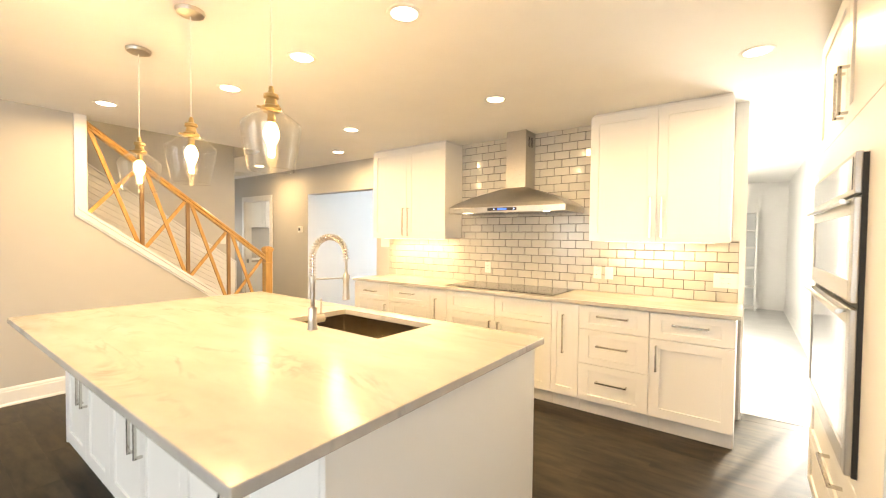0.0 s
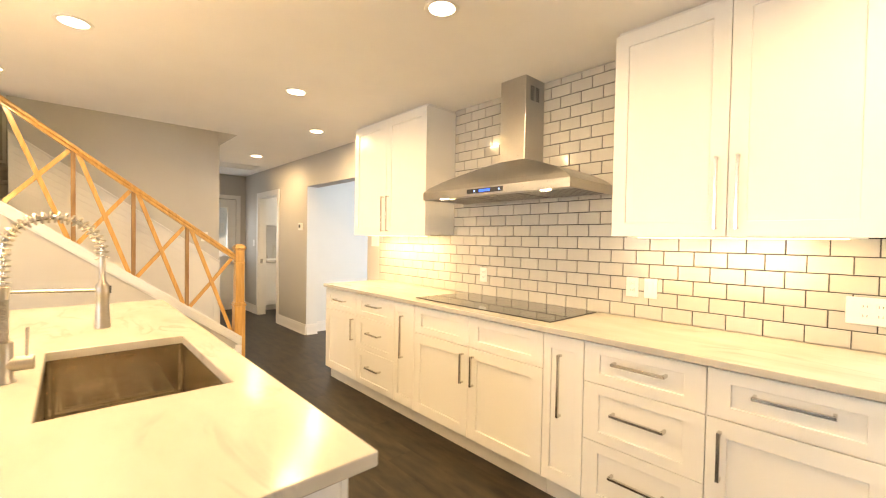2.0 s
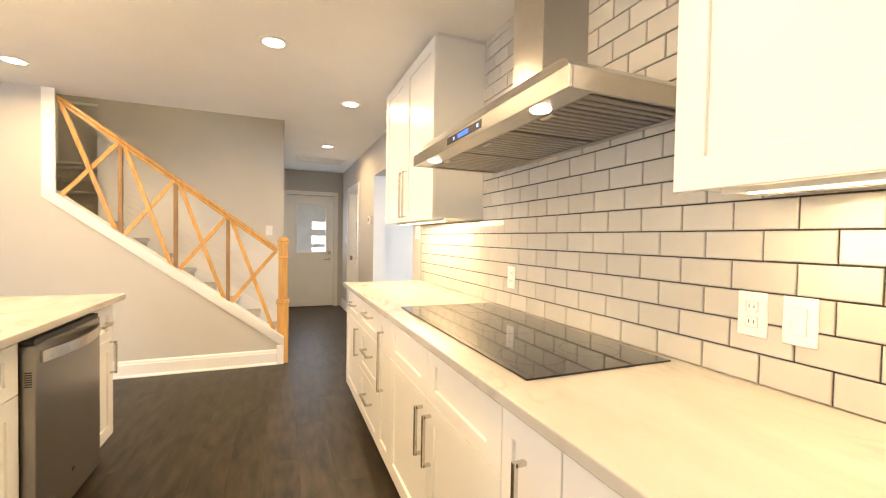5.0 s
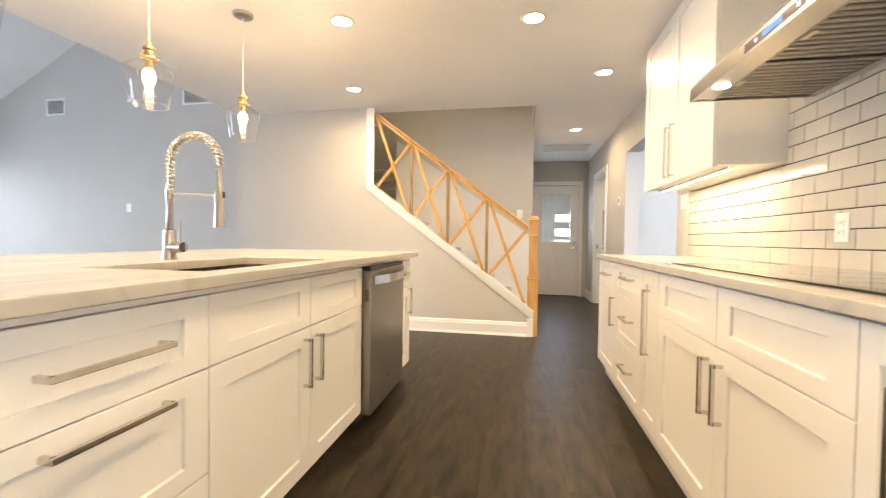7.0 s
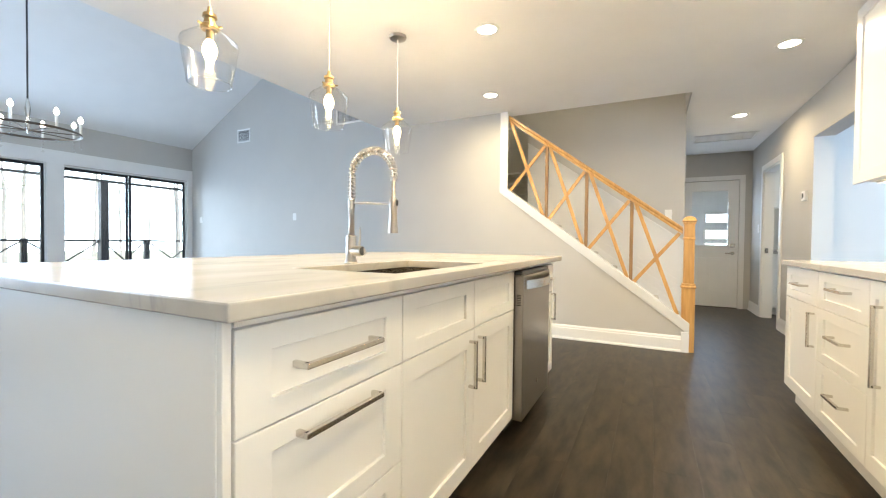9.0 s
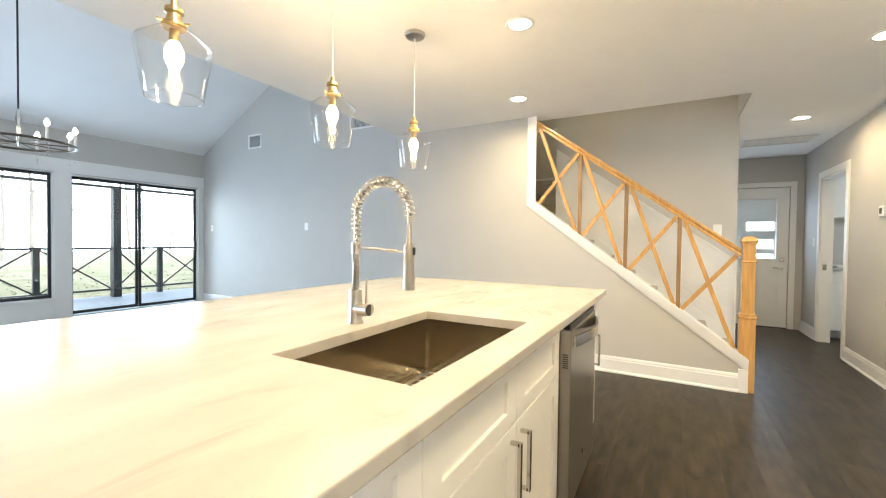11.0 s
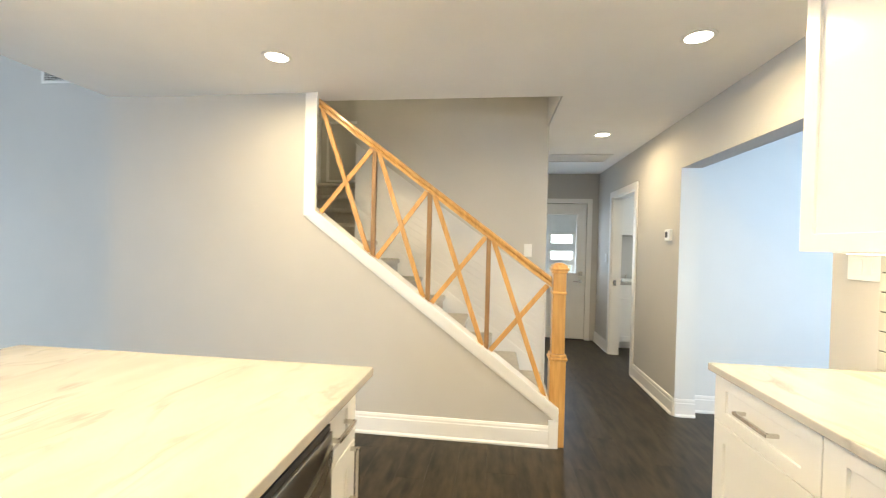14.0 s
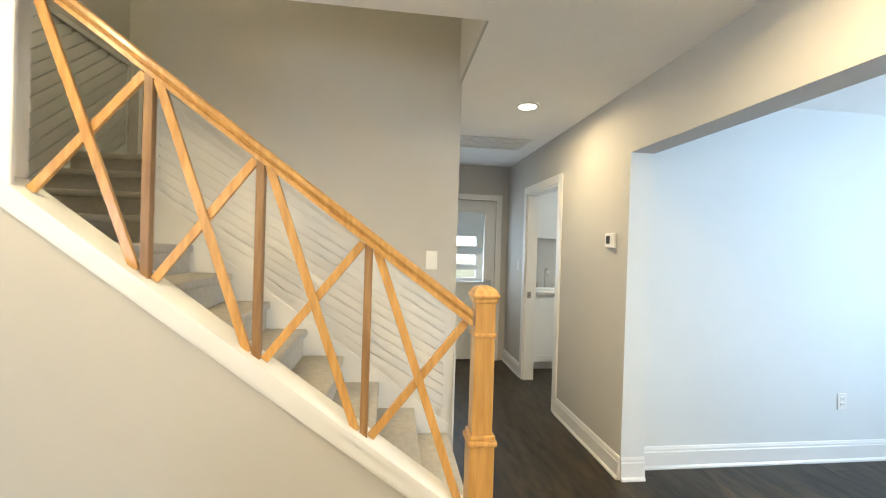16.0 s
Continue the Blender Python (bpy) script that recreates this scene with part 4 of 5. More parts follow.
# ---- pendants ----
pd = thing("pendant_lamp", "clear glass pendant lamp with a brass cap", "pendant lamp", pose(*PENDANTS[0], CEIL), "pendants over the island")
bm = B(); lathe(bm, [(0.0, -0.028), (0.035, -0.027), (0.058, -0.018), (0.063, -0.006), (0.063, 0.0)], 32); part("canopy", bm, CHROME, pd, "round brushed nickel ceiling canopy", True)
bm = B(); cyl(bm, (0, 0, -0.025), (0, 0, -0.53), 0.0028, seg=8); part("cord", bm, PLATE, pd, "thin white cord")
bm = B(); lathe(bm, [(0.0, -0.50), (0.008, -0.505), (0.012, -0.53), (0.026, -0.535), (0.028, -0.548), (0.020, -0.553), (0.024, -0.575), (0.035, -0.582), (0.037, -0.592), (0.030, -0.60), (0.0, -0.60)], 28); cp_ = part("cap", bm, BRASS, pd, "turned brass cap", True)
for k in range(3):
    bm = B()
    a = 2 * math.pi * k / 3
    cyl(bm, (0.02 * math.cos(a), 0.02 * math.sin(a), -0.585), (0.05 * math.cos(a), 0.05 * math.sin(a), -0.585), 0.0045, seg=8)
    part("thumbscrew", bm, BRASS, cp_, "brass thumb screw")
bm = B()
prof = [(0.034, -0.595), (0.060, -0.610), (0.105, -0.645), (0.109, -0.655), (0.108, -0.665), (0.098, -0.73), (0.083, -0.818), (0.0815, -0.822), (0.080, -0.818)]
lathe(bm, prof, 40); s_ = part("shade", bm, PGLASS, pd, "flared clear glass shade", True); s_.visible_shadow = False
bm = B(); tube(bm, [(0.0825 * math.cos(a * math.pi / 20), 0.0825 * math.sin(a * math.pi / 20), -0.820) for a in range(40)], 0.0022, 6, True); rm_ = part("rim", bm, PGLASS, s_, "rolled clear glass rim", True); rm_.visible_shadow = False
bm = B(); lathe(bm, [(0.0, -0.60), (0.014, -0.60), (0.015, -0.64), (0.0, -0.64)], 16); part("socket", bm, BRASS, pd, "", True)
# narrow glowing end below the bulb's round part copies its reflection in the shade
bm = B(); lathe(bm, [(0.013, -0.64), (0.021, -0.652), (0.0275, -0.672), (0.028, -0.688), (0.023, -0.708), (0.0145, -0.724), (0.0125, -0.735), (0.0125, -0.764), (0.008, -0.772), (0.0, -0.773)], 24); b_ = part("bulb", bm, BULB, pd, "glowing amber filament bulb with a stub copying its reflection", True); b_.visible_shadow = False
for x, y in PENDANTS[1:]: copy_thing(pd, pose(x, y, CEIL))

# ---- recessed lights ----
cn = thing("recessed_light", "round white recessed ceiling light switched on", "ceiling light", pose(*CANS[0], CEIL), "recessed ceiling lights")
bm = B(); lathe(bm, [(0.062, -0.0015), (0.064, -0.006), (0.082, -0.005), (0.086, 0.0)], 36); part("trim_ring", bm, PLATE, cn, "", True)
bm = B(); lathe(bm, [(0.0, -0.002), (0.063, -0.002), (0.063, -0.0005)], 36); part("lens", bm, CANGLOW, cn, "glowing warm lens")
for x, y in CANS[1:]: copy_thing(cn, pose(x, y, CEIL))

# ---- stairs ----
st = thing("staircase", "beige carpeted staircase climbing behind the oak rail", "staircase", kind="")
RISE, RUN = 0.1635, 0.2205
for k in range(1, 9):
    y1 = 4.766 - RUN * (k - 1)
    zt = 0.26 + RISE * (k - 1)
    y0 = y1 - RUN if k < 8 else 2.0
    bm = B()
    bx(bm, FAR_X + 0.017, STAIR_X - 0.112, y0, y1 - 0.012, max(0.0, zt - RISE - 0.1) if k > 1 else 0.0, zt - 0.01)
    bx(bm, FAR_X + 0.018, STAIR_X - 0.113, y0 - (0.02 if k < 8 else 0), y1 + 0.012, zt - 0.045, zt, 0.014)
    part("step", bm, CARPET, st, "carpeted step with a rounded nosing" if k == 1 else "", True)
for k in range(1, 5):
    x1 = -5.53 - RUN * (k - 1)
    zt = 0.26 + RISE * 7 + RISE * k
    bm = B()
    x0 = x1 - RUN if k < 4 else -6.85
    bx(bm, x0, x1 - 0.012, 2.0, 2.998, zt - RISE - 0.1, zt - 0.01)
    bx(bm, x0 - (0.02 if k < 4 else 0), x1 + 0.012, 2.001, 2.997, zt - 0.045, zt, 0.014)
    part("step", bm, CARPET, st, "", True)

# panelling on the far stair wall
WT = lambda y: 2.262 - 0.7085 * (y - 3.069)
WB = lambda y: 1.398 + 0.10 - 0.7415 * (y - 3.232)
pn = tagged(new("stair_panelling"), "white board panelling with moulded frame along the stairs", "wall panelling", "", "structure")
bm = B(); slope_box(bm, 3.0, 4.80, lambda y: max(0.0, WB(y) - 0.28), WT, FAR_X + 0.0005, FAR_X + 0.006); part("backing_board", bm, TRIM, pn)
bm = B(); slope_box(bm, 3.03, 4.735, WB, lambda y: WB(y) + 0.03, FAR_X + 0.006, FAR_X + 0.020); part("bottom_moulding", bm, TRIM, pn)
bm = B(); slope_box(bm, 3.03, 4.735, lambda y: WT(y) - 0.065, lambda y: WT(y) - 0.035, FAR_X + 0.006, FAR_X + 0.020); part("top_moulding", bm, TRIM, pn)
bm = B(); slope_box(bm, 2.999, 4.80, lambda y: WT(y) - 0.001, lambda y: WT(y) + 0.02, FAR_X + 0.0005, FAR_X + 0.024); part("cap_moulding", bm, TRIM, pn)
bm = B(); bx(bm, FAR_X + 0.006, FAR_X + 0.020, 3.0, 3.03, WB(3.0), WT(3.03) - 0.04); part("side_moulding", bm, TRIM, pn)
bm = B(); bx(bm, FAR_X + 0.006, FAR_X + 0.020, 4.735, 4.765, WB(4.765), WT(4.765) - 0.04); part("side_moulding", bm, TRIM, pn)
bm = B(); bx(bm, FAR_X - 0.12, FAR_X + 0.022, 4.8005, 4.812, 0.15, WT(4.80) + 0.02, 0.002); part("corner_board", bm, TRIM, pn)
# inner boards, sloping gently between the mouldings
SL = -0.60
for i in range(34):
    c = 2.45 - i * 0.066
    ys = [3.030 + (4.735 - 3.030) * q / 48 for q in range(49)]
    lo_ = [(y, max(c + SL * (y - 3.03), WB(y) + 0.028)) for y in ys]
    hi_ = [(y, min(c + 0.053 + SL * (y - 3.03), WT(y) - 0.063)) for y in ys]
    keep = [q for q in range(49) if hi_[q][1] - lo_[q][1] > 0.004]
    if len(keep) < 3: continue
    bm = B(); prism(bm, [lo_[q] for q in keep] + [hi_[q] for q in keep[::-1]], "x", FAR_X + 0.006, FAR_X + 0.0185)
    part("board", bm, TRIM, pn)
# skirt under the panelling
bm = B(); slope_box(bm, 3.2, 4.78, lambda y: max(0.0, WB(y) - 0.33), lambda y: WB(y) - 0.045, FAR_X + 0.006, FAR_X + 0.0165); part("skirt_board", bm, TRIM, pn)
# panelled wall at the turn
pt = tagged(new("turn_panelling"), "white board panelling on the upper stair wall", "wall panelling", "", "structure")
TS = 0.82
for i in range(30):
    # each board climbs with the flight, cut off under the level cap and above the treads
    c = -0.50 + i * 0.105
    xs_ = [-4.70 - 2.12 * q / 40 for q in range(41)]
    lo_ = [(x, max(c + TS * (-4.70 - x), 1.42)) for x in xs_]
    hi_ = [(x, min(c + 0.094 + TS * (-4.70 - x), 2.955)) for x in xs_]
    keep = [q for q in range(41) if hi_[q][1] - lo_[q][1] > 0.004]
    if len(keep) < 3: continue
    bm = B(); prism(bm, [lo_[q] for q in keep] + [hi_[q] for q in keep[::-1]], "y", 2.0005, 2.010)
    part("board", bm, TRIM, pt)
bm = B(); bx(bm, -6.82, -4.67, 2.0005, 2.026, 2.956, 2.996, 0.004); part("cap_moulding", bm, TRIM, pt)
bm = B(); bx(bm, -6.848, -6.821, 2.0005, 2.020, 2.07, 2.996); part("side_moulding", bm, TRIM, pt)
bm = B(); bx(bm, -6.8495, -6.835, 2.10, 2.13, 2.17, 2.97); bx(bm, -6.8495, -6.835, 2.85, 2.88, 2.17, 2.97); bx(bm, -6.8495, -6.835, 2.13, 2.85, 2.17, 2.20); bx(bm, -6.8495, -6.835, 2.13, 2.85, 2.94, 2.97); part("frame_moulding", bm, TRIM, pt)

# railing
RX = -4.566
RT = lambda y: 2.440 - 0.740 * (y - 3.028)
rl = thing("stair_railing", "golden oak stair rail with crossed balusters", "stair railing")
bm = B()
prof = [(-0.030, -0.070), (0.030, -0.070), (0.030, -0.052), (0.020, -0.042), (0.030, -0.028), (0.030, -0.010), (0.018, 0.0), (-0.018, 0.0), (-0.030, -0.010), (-0.030, -0.028), (-0.020, -0.042), (-0.030, -0.052)]
lo = [bm.verts.new((RX + a, 3.022, RT(3.022) + b)) for a, b in prof]
hi = [bm.verts.new((RX + a, 4.735, RT(4.735) + b)) for a, b in prof]
bm.faces.new(lo); bm.faces.new(hi[::-1])
for i in range(len(prof)): bm.faces.new((lo[i], lo[(i + 1) % len(prof)], hi[(i + 1) % len(prof)], hi[i]))
part("handrail", bm, OAK, rl, "moulded golden oak handrail")
PY = [3.448, 3.864, 4.295]
for y in PY:
    bm = B(); bx(bm, RX - 0.017, RX + 0.017, y - 0.016, y + 0.016, CAP(y + 0.016) - 0.001, RT(y) - 0.06, 0.002)
    part("post", bm, WOODD, rl, "square brown wooden post")
ends = [3.024, *PY, 4.735]
for i in range(4):
    a, b = ends[i] + (0.020 if i else 0.006), ends[i + 1] - 0.020
    bm = B(); stick(bm, (RX + 0.010, a + 0.014, RT(a + 0.014) - 0.06), (RX + 0.010, b - 0.012, CAP(b - 0.012) - 0.004), 0.034, 0.018, 0.002)
    part("brace", bm, OAK, rl, "flat diagonal oak brace")
    bm = B(); stick(bm, (RX - 0.009, a + 0.008, CAP(a + 0.008) + 0.004), (RX - 0.009, b - 0.004, RT(b) - 0.072), 0.034, 0.018, 0.002)
    part("brace", bm, OAK, rl, "flat diagonal oak brace")
# newel post
nw = thing("newel_post", "square golden oak newel post with a moulded cap", "newel post", pose(-4.588, 4.790, 0))
bm = B(); bx(bm, -0.054, 0.054, -0.054, 0.054, 0, 0.60, 0.003); part("lower_shaft", bm, OAK, nw)
bm = B(); bx(bm, -0.064, 0.064, -0.064, 0.064, 0.60, 0.625, 0.008); bx(bm, -0.056, 0.056, -0.056, 0.056, 0.625, 0.645, 0.006); part("middle_moulding", bm, OAK, nw)
bm = B(); bx(bm, -0.044, 0.044, -0.044, 0.044, 0.645, 1.21, 0.003); part("upper_shaft", bm, OAK, nw)
bm = B(); bx(bm, -0.051, 0.051, -0.051, 0.051, 1.06, 1.078, 0.006); part("ring_moulding", bm, OAK, nw)
bm = B()
bx(bm, -0.060, 0.060, -0.060, 0.060, 1.225, 1.243, 0.007); bx(bm, -0.052, 0.052, -0.052, 0.052, 1.205, 1.226, 0.006)
r_ = [[bm.verts.new((sx * q, sy * q, z)) for sx, sy in ((-1, -1), (1, -1), (1, 1), (-1, 1))] for q, z in ((0.055, 1.242), (0.047, 1.258), (0.034, 1.270), (0.016, 1.278))]
for a, b in zip(r_, r_[1:]):
    for i in range(4): bm.faces.new((a[i], a[(i + 1) % 4], b[(i + 1) % 4], b[i]))
bm.faces.new(r_[-1])
part("cap", bm, OAK, nw, "pyramid oak cap")

# ---- front door ----
fd = tagged(new("door_front"), "white front door with a glazed upper half", "door", "", "structure")
DX = DOOR_X - 0.06
bm = B()
Y0, Y1, Z1 = 4.874, 5.696, 2.032
L0, L1, LZ0, LZ1 = 5.06, 5.555, 1.005, 1.875
bx(bm, DX, DX + 0.044, Y0, L0, 0.01, Z1); bx(bm, DX, DX + 0.044, L1, Y1, 0.01, Z1); bx(bm, DX, DX + 0.044, L0, L1, 0.01, LZ0); bx(bm, DX, DX + 0.044, L0, L1, LZ1, Z1)
part("door_leaf", bm, TRIM, fd)
for a, b in ((5.00, 5.265), (5.325, 5.59)):
    bm = B(); bx(bm, DX + 0.0441, DX + 0.050, a, b, 0.22, 0.80, 0.004); bx(bm, DX + 0.050, DX + 0.054, a + 0.03, b - 0.03, 0.25, 0.77, 0.002); part("raised_panel", bm, TRIM, fd)
bm = B()
for d in ((L0 - 0.03, L1 + 0.03, LZ0 - 0.03, LZ0), (L0 - 0.03, L1 + 0.03, LZ1, LZ1 + 0.03), (L0 - 0.03, L0, LZ0, LZ1), (L1, L1 + 0.03, LZ0, LZ1)): bx(bm, DX + 0.0442, DX + 0.054, *d[:2], *d[2:], 0.003)
part("lite_frame", bm, TRIM, fd)
bm = B(); bx(bm, DX + 0.018, DX + 0.024, L0, L1, LZ0, LZ1); g_ = part("pane", bm, GLASS, fd); g_.visible_shadow = False
bm = B(); cyl(bm, (DX + 0.044, 5.622, 0.875), (DX + 0.055, 5.622, 0.875), 0.028, seg=20); cyl(bm, (DX + 0.055, 5.622, 0.875), (DX + 0.085, 5.622, 0.875), 0.009); bx(bm, DX + 0.078, DX + 0.092, 5.52, 5.632, 0.866, 0.884, 0.004); part("door_handle", bm, NICKEL, fd, "satin nickel lever handle")
bm = B(); bx(bm, DX + 0.044, DX + 0.066, 5.592, 5.652, 0.965, 1.025, 0.005); part("deadbolt", bm, NICKEL, fd, "square satin nickel deadbolt")
boxes("door_sill", FRAMEB, "dark metal door threshold", "threshold", (DOOR_X - 0.14, DOOR_X + 0.01, 4.875, 5.695, 0.0005, 0.012))
# porch behind the glass
pw = thing("porch_wall", "white porch wall with three horizontal openings", "porch wall")
bm = B()
PX = -10.0
zs = [0.0, 0.90, 1.03, 1.13, 1.30, 1.46, 1.63, 2.6]
for a, b in zip(zs[0::2], zs[1::2]): bx(bm, PX - 0.1, PX, 3.2, 7.6, a, b)
for a, b in zip(zs[1::2], zs[2::2]):
    bx(bm, PX - 0.1, PX, 3.2, 5.46, a, b); bx(bm, PX - 0.1, PX, 5.88, 7.6, a, b)
part("wall", bm, BRICKM, pw, "grey painted porch wall")
for a, b in zip(zs[1::2], zs[2::2]):
    bm = B(); bx(bm, PX + 0.001, PX + 0.03, 5.42, 5.46, a - 0.03, b + 0.03); bx(bm, PX + 0.001, PX + 0.03, 5.88, 6.02, a - 0.03, b + 0.03); bx(bm, PX + 0.001, PX + 0.03, 5.46, 5.88, a - 0.03, a); bx(bm, PX + 0.001, PX + 0.03, 5.46, 5.88, b, b + 0.03)
    part("window_trim", bm, TRIM, pw, "white trim round the opening")
boxes("backdrop_west", HAZE, "bright hazy daylight beyond the porch", "backdrop", (-70, -69, -40, 50, -1, 30))
boxes("porch_ceiling", TRIM, "white porch ceiling", "ceiling", (PX - 0.1, DOOR_X - 0.14, 3.2, 7.6, 2.6, 2.7))
boxes("porch_floor", DECK, "grey porch floor", "floor", (PX - 0.1, DOOR_X - 0.14, 3.2, 7.6, -0.2, -0.02))

# ---- laundry ----
bm = B(); bx(bm, -7.182, -7.176, HALL_Y + 0.02, HALL_Y + 0.06, 0.90, 0.97, 0.001); bx(bm, -7.176, -7.15, HALL_Y + 0.03, HALL_Y + 0.05, 0.925, 0.945, 0.002)
setting("door_strike", bm, NICKEL, "satin nickel strike plate on the jamb", "strike plate")
LX = -7.50
LM = lambda y: pose(LX, y, 0, 0, 0, 90)
for i in range(3):
    cabinet("laundry_base_cabinet", "white laundry base cabinet with a raised panel door", LM(5.985 + 0.6 * i), 0.598, 0.58, 0.10, 0.885, [("drawer", 0, 0.598, 0.70, 0.875, None), ("door", 0, 0.598, 0.11, 0.70, None)], group="laundry base cabinets")
    cabinet("laundry_wall_cabinet", "white laundry wall cabinet", pose(LX - 0.26, 5.985 + 0.6 * i, 0, 0, 0, 90), 0.598, 0.32, 1.58, 2.40, [("door", 0, 0.598, 1.58, 2.40, None)], toe=0, group="laundry wall cabinets")
bm = B(); bx(bm, LX - 0.60, LX + 0.025, 5.98, 7.80, 0.887, 0.922, 0.004); tagged(link("laundry_worktop", bm, QUARTZ), "pale laundry worktop on white cabinets", "worktop")
ls = thing("laundry_sink", "white drop-in laundry sink", "sink", pose(LX - 0.28, 6.38, 0.9225))
bm = B(); V = ring_slab(bm, (-0.22, 0.22, -0.27, 0.27), (-0.17, 0.17, -0.22, 0.22), 0.0, 0.02); part("rim", bm, PLATE, ls)
bm = B(); bx(bm, -0.17, 0.17, -0.22, 0.22, 0.0, 0.006); part("bowl", bm, PLATE, ls)
lf = thing("laundry_faucet", "small chrome gooseneck faucet", "faucet", pose(LX - 0.47, 6.38, 0.943))
bm = B(); tube(bm, [(0, 0, 0), (0, 0, 0.2)] + [(0.05 - 0.05 * math.cos(a * math.pi / 8), 0, 0.2 + 0.05 * math.sin(a * math.pi / 8)) for a in range(1, 9)] + [(0.10, 0, 0.16)], 0.009, 10); part("spout", bm, CHROME, lf, "", True)
for y in (-0.1, 0.1):
    bm = B(); cyl(bm, (0, y, 0), (0, y, 0.05), 0.014, seg=12); bx(bm, -0.006, 0.05, y - 0.006, y + 0.006, 0.05, 0.062, 0.002); part("tap_handle", bm, CHROME, lf)

# ---- chandelier ----
chd = thing("chandelier", "round metal chandelier with candle bulbs and crystal drops", "chandelier", pose(-1.74, -0.75, 2.02))
RC = 0.38
top = (VT(-1.45)) - 2.02
bm = B(); cyl(bm, (0, 0, 0.10), (0, 0, top + 0.05), 0.007, seg=10); part("rod", bm, FRAMEB, chd, "thin dark rod")
bm = B(); lathe(bm, [(0, 0.30), (0.010, 0.29), (0.022, 0.20), (0.014, 0.12), (0.018, 0.02), (0.006, -0.03), (0, -0.03)], 16); part("stem", bm, NICKEL, chd, "turned silver stem", True)
bm = B(); tube(bm, [(RC * math.cos(a * math.pi / 24), RC * math.sin(a * math.pi / 24), 0.0) for a in range(48)], 0.011, 8, True); part("ring", bm, BRONZE, chd, "round dark bronze ring", True)
for k in range(8):
    a = 2 * math.pi * k / 8 + 0.2
    c, s = math.cos(a), math.sin(a)
    bm = B(); cyl(bm, (0, 0, 0.0), (RC * c, RC * s, 0.0), 0.005, seg=6); part("spoke", bm, BRONZE, chd)
    bm = B(); cyl(bm, (RC * c, RC * s, 0.008), (RC * c, RC * s, 0.115), 0.011, seg=12); sv = part("candle_sleeve", bm, PLATE, chd, "white candle sleeve", True)
    bm = B(); lathe(bm, [(0.009, 0.115), (0.019, 0.130), (0.021, 0.143), (0.012, 0.168), (0.0, 0.182)], 12, RC * c, RC * s); part("candle_bulb", bm, CANDLE, sv, "glowing candle bulb", True)
    bm = B()
    for j in range(4):
        z = -0.028 - j * 0.032
        lathe(bm, [(0.0, z + 0.016), (0.013, z), (0.0, z - 0.016)], 6, RC * c, RC * s)
    part("crystal_drop", bm, PGLASS, chd, "clear crystal drop")

# ---- plates, vents, thermostat ----
def plate(name, label, m, n=1, kind="switch"):
    th = thing(name, label, "outlet" if kind == "outlet" else "light switch", m)
    w = 0.035 + 0.046 * (n - 1)
    bm = B(); bx(bm, -w - 0.001, w + 0.001, -0.006, -0.0004, -0.058, 0.058, 0.003); part("cover_plate", bm, PLATE, th)
    for i in range(n):
        x = (i - (n - 1) / 2) * 0.046
        if kind == "outlet":
            for z in (-0.02, 0.02):
                bm = B(); bx(bm, x - 0.015, x + 0.015, -0.0085, -0.006, z - 0.014, z + 0.014, 0.003); rc = part("receptacle", bm, PLATE, th)
                bm = B()
                for d in (-0.006, 0.006): bx(bm, x + d - 0.001, x + d + 0.001, -0.0089, -0.0084, z - 0.004, z + 0.006)
                part("slot", bm, BLACK, rc)
        else:
            bm = B(); bx(bm, x - 0.016, x + 0.016, -0.0085, -0.006, -0.033, 0.033, 0.002); part("rocker", bm, PLATE, th)
    return th
TY = KIT_Y - 0.0116
plate("wall_outlet", "white duplex outlet on the tiled wall", pose(-2.005, TY, 1.085), 1, "outlet")
plate("wall_outlet", "white duplex outlet on the tiled wall", pose(-0.822, TY, 1.10), 1, "outlet")
plate("light_switch", "white rocker switch on the tiled wall", pose(-0.718, TY, 1.10), 1)
plate("wall_outlet", "white double outlet near the worktop's end", pose(0.165, TY, 1.09), 2, "outlet")
plate("light_switch", "white double rocker switch beside the tiles", pose(-3.60, KIT_Y, 1.335), 2)
plate("light_switch", "white rocker switch above the stair panelling", pose(FAR_X, 4.64, 1.35, 0, 0, 90), 1)
plate("light_switch", "white rocker switch on the family room wall", pose(FAM_X, -0.80, 1.40, 0, 0, 90), 1)
plate("light_switch", "white rocker switch beside the sliding door", pose(FAM_X, -3.30, 1.38, 0, 0, 90), 1)
plate("light_switch", "white rocker switch in the hall", pose(-7.45, HALL_Y, 1.25), 1)
plate("wall_outlet", "white duplex outlet low on the dining wall", pose(-5.38, 7.6, 0.425, 0, 0, 90), 1, "outlet")
tm = thing("thermostat", "small white wall thermostat with a grey screen", "thermostat", pose(-5.44, HALL_Y, 1.515))
bm = B(); bx(bm, -0.055, 0.055, -0.026, -0.0005, -0.05, 0.05, 0.006); part("case", bm, PLATE, tm)
bm = B(); bx(bm, -0.038, 0.012, -0.0275, -0.0262, -0.022, 0.03, 0.001); part("screen", bm, VENTD, tm, "grey screen")

